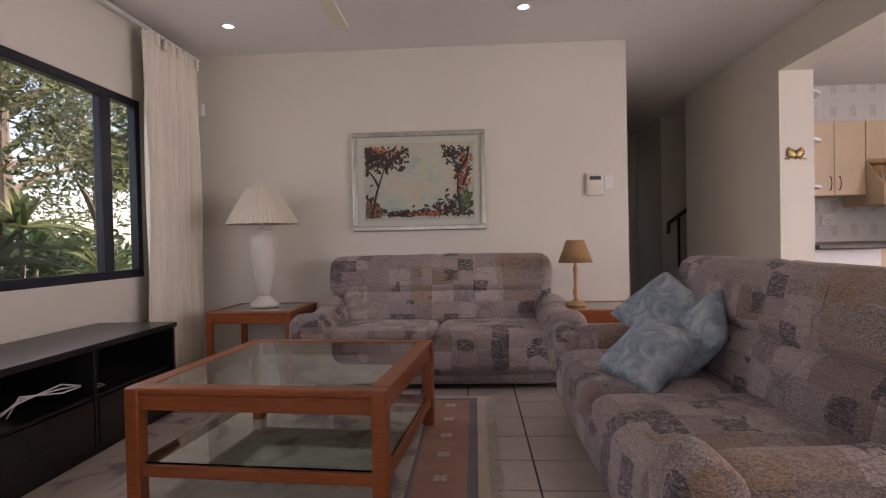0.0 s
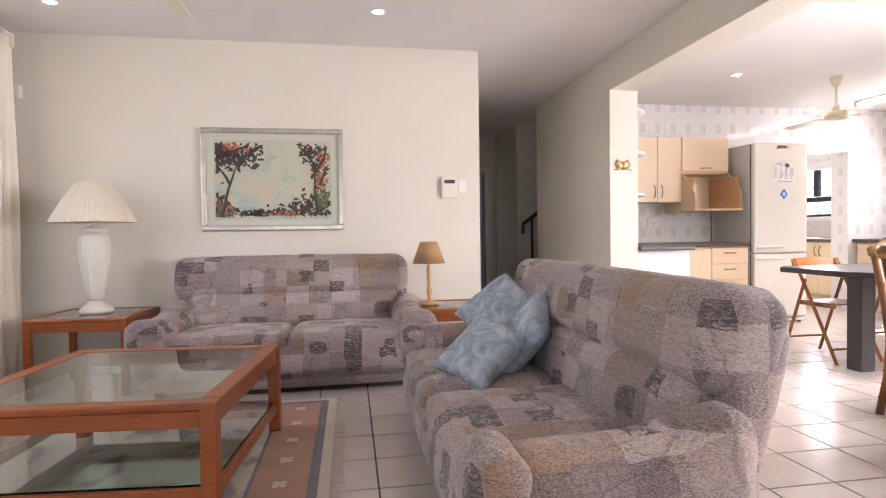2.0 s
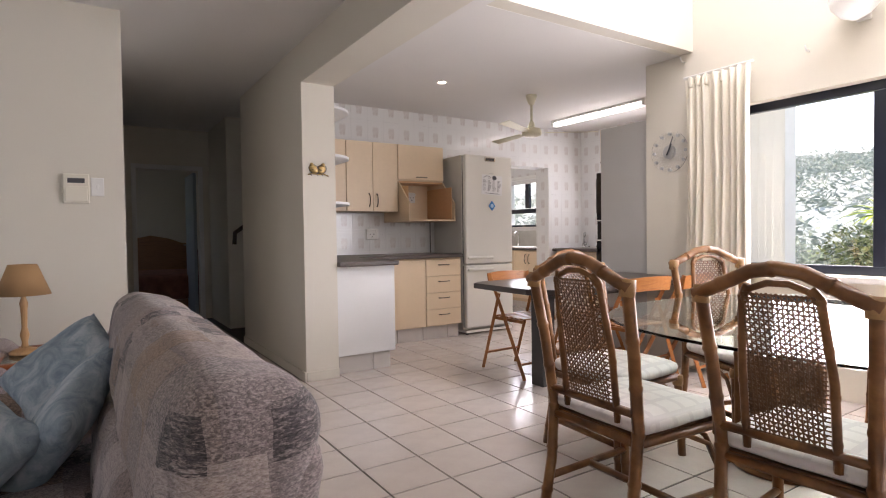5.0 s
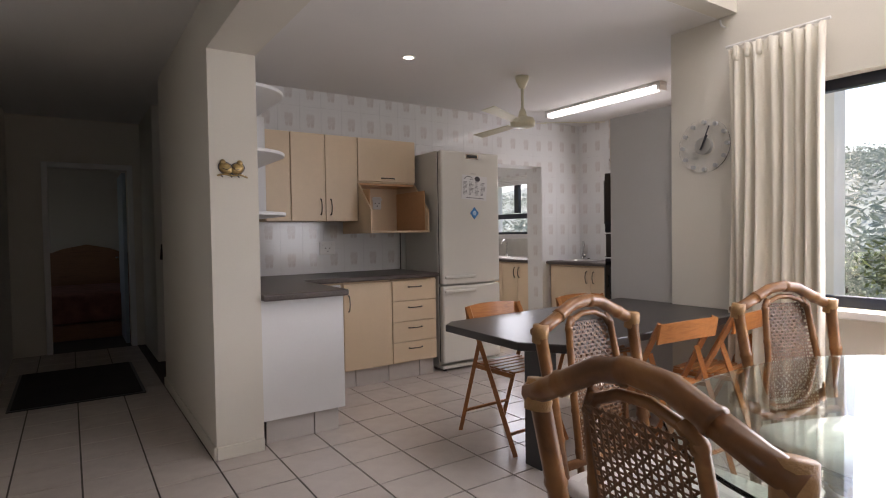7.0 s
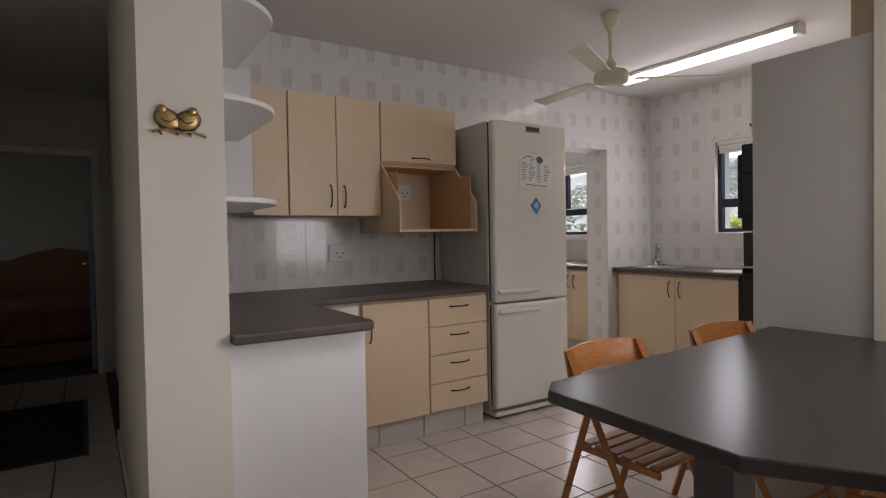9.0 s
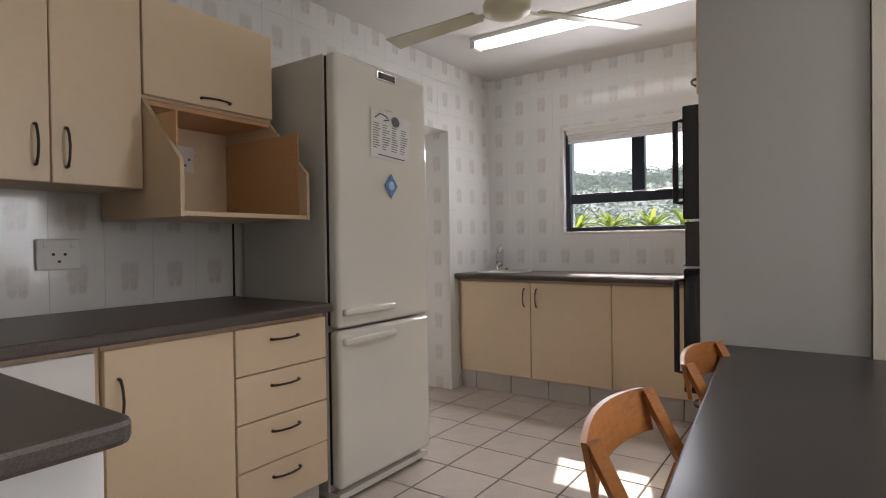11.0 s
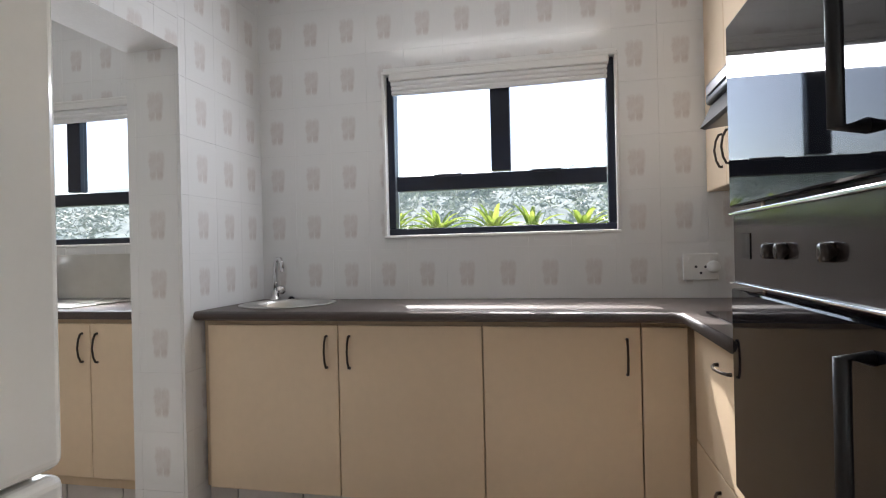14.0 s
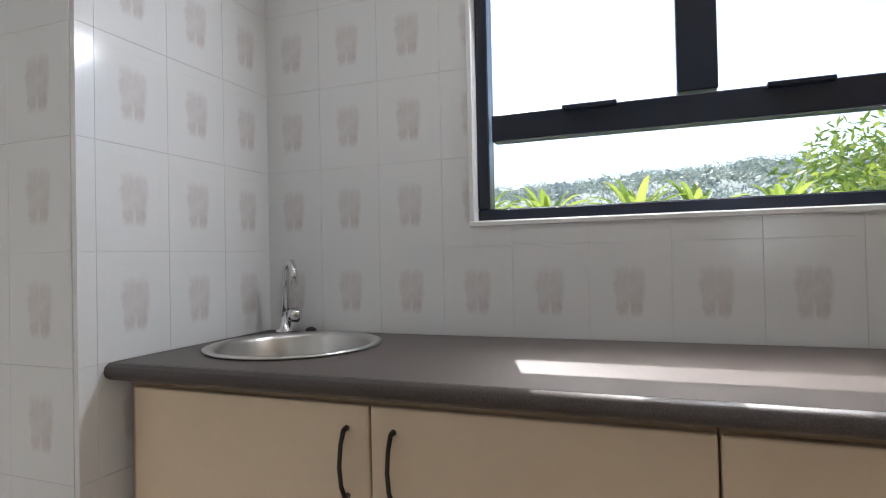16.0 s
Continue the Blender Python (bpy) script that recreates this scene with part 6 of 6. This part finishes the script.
def tree(x, y, h, r, mat, seed, n=2600, size=0.09, base=-0.3, label="leafy garden tree with a spreading uneven crown"):
    rr = random.Random(seed)
    top = thing("tree", label, "tree", pose(x, y, base), "garden trees")
    tr = tube([(0, 0, 0), (0.1, 0.05, h * 0.25), (0.0, 0.12, h * 0.5), (0.1, 0.1, h * 0.8)], [h * 0.035, h * 0.028, h * 0.02, h * 0.008], 8)
    cl = []
    for i in range(7):
        a, z = rr.uniform(0, 6.28), h * rr.uniform(0.35, 0.7)
        e = Vector((math.cos(a) * r * 0.8, math.sin(a) * r * 0.8, z + h * rr.uniform(0.05, 0.25)))
        tube([(0, 0.08, z), (e.x * 0.5, e.y * 0.5, (z + e.z) / 2 + 0.1), e], [h * 0.014, h * 0.009, h * 0.004], 5, tr)
        cl.append(e)
    part("trunk", tr, "bark", top)
    b = bmesh.new()
    for i in range(26):
        c = cl[i % 7] + Vector((rr.gauss(0, r * 0.3), rr.gauss(0, r * 0.3), rr.gauss(0, h * 0.10)))
        leaves(b, c, r * rr.uniform(0.22, 0.42), n // 26, size, rr)
    part("crown", b, mat, top)


def rosette(x, y, z, n, L, mat, seed, name="garden_plant", label="spiky green garden plant with strap leaves", stem=0.0):
    rr = random.Random(seed)
    b = bmesh.new()
    for i in range(n):
        a, up = i * 2.4 + rr.uniform(-0.2, 0.2), rr.uniform(0.15, 1.3)
        d = Vector((math.cos(a), math.sin(a), 0))
        s = Vector((-d.y, d.x, 0))
        l = L * rr.uniform(0.7, 1.1)
        prev = None
        for k in range(6):
            f = k / 5
            p = d * l * math.cos(up) * f + Vector((0, 0, stem + l * math.sin(up) * f - l * 0.45 * f * f))
            w = L * 0.055 * (1 - f ** 2.5) + 0.002
            cur = (b.verts.new(p + s * w), b.verts.new(p - Vector((0, 0, w * 0.5))), b.verts.new(p - s * w))
            if prev:
                b.faces.new((prev[0], prev[1], cur[1], cur[0]))
                b.faces.new((prev[1], prev[2], cur[2], cur[1]))
            prev = cur
    top = thing(name, label, "plant", pose(x, y, z), "garden plants")
    part("foliage", b, mat, top)
    part("stem", tube([(0, 0, 0), (0, 0, stem + 0.05)], [0.03, 0.02], 6), "bark", top)


def shrub(x, y, r, h, mat, seed, n=900, size=0.06, label="dense green garden shrub"):
    rr = random.Random(seed)
    b = bmesh.new()
    for i in range(10):
        leaves(b, (rr.uniform(-r, r) * 0.6, rr.uniform(-r, r) * 0.6, h * rr.uniform(0.25, 0.85)), r * 0.5, n // 10, size, rr)
    top = thing("shrub", label, "shrub", pose(x, y, -0.3), "garden shrubs")
    part("foliage", b, mat, top)
    part("stem", tube([(0, 0, 0), (0.02, 0, h * 0.6)], [0.04, 0.01], 5), "bark", top)


# beyond the living room window
for i, (x_, y_, h_t, r_t) in enumerate(((-7.5, 5.5, 6.0, 2.4), (-8.5, 9.5, 6.5, 2.6), (-7.0, 1.5, 5.5, 2.2), (-10.5, 7.5, 7.5, 3.0), (-12, 13, 8.0, 3.2), (-6.0, 8.5, 4.2, 1.7))):
    tree(x_, y_, h_t, r_t, "leaf", 20 + i, 9500, 0.07)
for i, (x_, y_, s_, l_) in enumerate(((-3.9, 4.6, 0.75, 0.75), (-3.5, 3.9, 0.45, 0.7), (-4.6, 5.6, 0.55, 0.8), (-3.4, 4.9, 0.3, 0.65), (-3.6, 3.2, 0.35, 0.7), (-4.2, 4.0, 0.6, 0.8), (-3.3, 2.6, 0.3, 0.6), (-5.0, 4.6, 0.5, 0.9))):
    rosette(x_, y_, -0.3, 34, l_, "leaf" if i % 3 == 0 else "leaf_dark", 40 + i, stem=s_ + 0.75)
for i, (x_, y_, r_t) in enumerate(((-4.4, 6.3, 1.0), (-5.5, 3.4, 1.1), (-5.4, 7.2, 1.3), (-4.6, 2.2, 1.0))):
    shrub(x_, y_, r_t, 1.5, "leaf_dark", 60 + i, 2200, 0.07)
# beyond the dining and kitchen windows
# four of these shrubs share the far trees' haze-paled leaf colour
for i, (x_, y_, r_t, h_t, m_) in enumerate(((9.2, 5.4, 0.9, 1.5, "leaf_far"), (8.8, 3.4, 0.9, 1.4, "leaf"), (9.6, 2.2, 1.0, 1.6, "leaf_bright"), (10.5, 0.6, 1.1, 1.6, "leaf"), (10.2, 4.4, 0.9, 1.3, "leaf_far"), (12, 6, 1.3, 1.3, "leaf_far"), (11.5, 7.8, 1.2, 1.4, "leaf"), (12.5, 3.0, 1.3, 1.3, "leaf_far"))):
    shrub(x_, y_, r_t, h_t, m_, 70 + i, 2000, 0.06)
for i, (x_, y_) in enumerate(((8.15, 5.75), (8.25, 5.45), (8.2, 5.05), (8.35, 4.8), (8.3, 5.95), (8.4, 4.45), (7.6, 1.9), (7.4, 2.6), (8.0, 1.3))):
    rosette(x_, y_, -0.3, 30, 0.38, "leaf_bright", 90 + i, label="bright yellow green rosette plant outside the window", stem=1.56)
tree(12.0, -0.6, 3.6, 1.3, "leaf", 105, 2600, 0.07)
shrub(13.0, 2.5, 1.35, 3.0, "leaf_bright", 106, 5200, 0.07, "tall dense pale green garden shrub")
shrub(12.0, 9.6, 1.2, 2.3, "leaf", 107, 2400, 0.07)


def hill_z(x, y):
    """Height of the wooded slope beyond the garden."""
    f = min(1.0, max(0.0, (x - 45) / 108))
    return -0.4 + 31 * f * (0.68 + 0.4 * noise.noise(Vector((x * 0.008, y * 0.008, 3)))) + 1.6 * f * noise.noise(Vector((x * 0.08, y * 0.08, 3)))


b_ = bmesh.new()
g_ = [[b_.verts.new((45 + i * 9, -330 + j * 9.5, hill_z(45 + i * 9, -330 + j * 9.5))) for j in range(71)] for i in range(31)]
for q_, w_r in zip(g_, g_[1:]):
    for j in range(70):
        b_.faces.new((q_[j], w_r[j], w_r[j + 1], q_[j + 1]))
solid("backdrop_hill", b_, "hill", "wooded hillside in the distance, colour paled for haze", "hill", kind="structure", smooth=True)
b_ = bmesh.new()
rr = random.Random(77)
for i in range(1500):
    x_, y_ = 30 + 125 * rr.random() ** 0.8, rr.uniform(-60, 110)
    r_t = rr.uniform(1.0, 2.6)
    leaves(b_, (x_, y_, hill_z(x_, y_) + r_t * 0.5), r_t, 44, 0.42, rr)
tagged(part("far_trees", b_, "leaf_far"), "far trees and bushes on the slope, leaves paled for haze", "trees", kind="stuff")
hs = thing("far_house", "pale far house with a pitched grey roof", "house", pose(95, 18, hill_z(95, 18) - 0.3, 0, 0, 20))
hs.scale = (0.36, 0.36, 0.36)
part("wall", B(-5, 5, -6, 6, 0, 5), "farhouse", hs)
rf = prism([(-6.8, 5.0), (0, 8.0), (6.8, 5.0)], -6.4, 6.4)
for v in rf.verts:
    v.co = (v.co.z * 0.85, v.co.x, v.co.y)
part("roof", rf, "farroof", hs)
for k in (-3, 0, 3):
    part("window", B(-5.05, -5.0, k - 0.7, k + 0.7, 1.5, 3.2), "black", hs)

# ---- tiles, last ----
TP, TX, TY = 0.31, 2.73, 4.41
tm = mesh_of("tile", B(-0.1506, 0.1506, -0.1506, 0.1506, -0.010, 0.0, 0.0015, 1), "tile")
rest = bmesh.new()
ranked = []
for i in range(-17, 15):
    for j in range(-22, 16):
        x_, y_ = TX + (i + 0.5) * TP, TY + (j + 0.5) * TP
        ins = (-2.34 < x_ < 5.18 and -2.7 < y_ < 4.6) or (1.2 < x_ < 2.5 and 4.5 < y_ < 8.8) or (2.6 < x_ < 7.1 and 3.5 < y_ < 6.2) or (5.2 < x_ < 7.1 and 6.1 < y_ < 8.6)
        if ins:
            # the strip of floor from the sofas through the dining room into the kitchen
            near = abs((y_ - 2.2) * 0.8 - (x_ - 2.6) * 0.5) + 0.15 * abs(x_ - 3.6)
            ranked.append((near, x_, y_))
ranked.sort()
for k, (_, x_, y_) in enumerate(ranked):
    if k < 300:
        o = new("tile", tm)
        o.parent, o.location = floor, (x_, y_, 0)
    else:
        B(x_ - 0.1506, x_ + 0.1506, y_ - 0.1506, y_ + 0.1506, -0.010, 0.0, bm=rest)
tagged(part("tile_field", rest, "tile", floor), kind="stuff")


def tile_wall(wall, origin, udir, w, h, holes, tw=0.20, th=0.25, u0=0.0, v0=0.0):
    """Glazed tiles on a wall: origin, the way along it, its size, holes (u0, u1, v0, v1)."""
    cache = {}
    un, vn = Vector(udir), Vector((0, 0, 1))
    nn = un.cross(vn)
    rot = Matrix((un, vn, nn)).transposed().to_4x4()
    i0, j0 = int(math.floor((0 - u0) / tw)), int(math.floor((0 - v0) / th))
    for i in range(i0, int(math.ceil((w - u0) / tw))):
        for j in range(j0, int(math.ceil((h - v0) / th))):
            c = (u0 + (i + 0.5) * tw, v0 + (j + 0.5) * th)
            box = (max(0, c[0] - tw / 2 + 0.0003), min(w, c[0] + tw / 2 - 0.0003), max(0, c[1] - th / 2 + 0.0003), min(h, c[1] + th / 2 - 0.0003))
            pieces = [box]
            for q in holes:
                nxt = []
                for a in pieces:
                    if q[0] >= a[1] or q[1] <= a[0] or q[2] >= a[3] or q[3] <= a[2]:
                        nxt.append(a)
                        continue
                    if q[0] > a[0]:
                        nxt.append((a[0], q[0], a[2], a[3]))
                    if q[1] < a[1]:
                        nxt.append((q[1], a[1], a[2], a[3]))
                    m0, m1 = max(a[0], q[0]), min(a[1], q[1])
                    if q[2] > a[2]:
                        nxt.append((m0, m1, a[2], q[2]))
                    if q[3] < a[3]:
                        nxt.append((m0, m1, q[3], a[3]))
                pieces = nxt
            for a in pieces:
                if a[1] - a[0] < 0.008 or a[3] - a[2] < 0.008:
                    continue
                key = tuple(round(t, 4) for t in (a[0] - c[0], a[1] - c[0], a[2] - c[1], a[3] - c[1]))
                if key not in cache:
                    cache[key] = mesh_of("tile", B(*key, 0.0, 0.003, 0.0005, 1), "wtile")
                o = new("tile", cache[key])
                o.parent = wall
                o.matrix_basis = Matrix.Translation(Vector(origin) + un * c[0] + vn * c[1]) @ rot


W_ = bpy.data.objects
# origins lie on the wall faces; tiles run left to right as seen from the kitchen
tile_wall(W_["wall_kitchen_back"], (2.715, 6.15, 0.915), (1, 0, 0), 2.735, H_KIT - 0.915, [(0.0, 1.77, 0.49, 1.21), (1.85, 2.5, 0.0, 1.08)])
tile_wall(W_["wall_kitchen_lintel"], (5.45, 6.15, 2.03), (1, 0, 0), 1.005, H_KIT - 2.03, [], u0=0.065, v0=-0.13)
tile_wall(W_["wall_kitchen_pier"], (6.455, 6.15, 0.0), (1, 0, 0), 0.645, H_KIT, [], u0=0.045, v0=-0.085)
tile_wall(W_["wall_kitchen_pier"], (6.455, 6.40, 0.0), (0, -1, 0), 0.245, 2.03, [], u0=0.04, v0=-0.085)
tile_wall(W_["wall_kitchen_window"], (7.10, 6.15, 0.915), (0, -1, 0), 2.58, H_KIT - 0.915, [(0.69, 1.825, 0.32, 1.162), (2.26, 2.58, 0.49, 1.7)])
tile_wall(W_["wall_kitchen_window"], (7.10, 8.60, 0.915), (0, -1, 0), 2.20, H_KIT - 0.915, [(0.685, 1.755, 0.303, 1.145)])
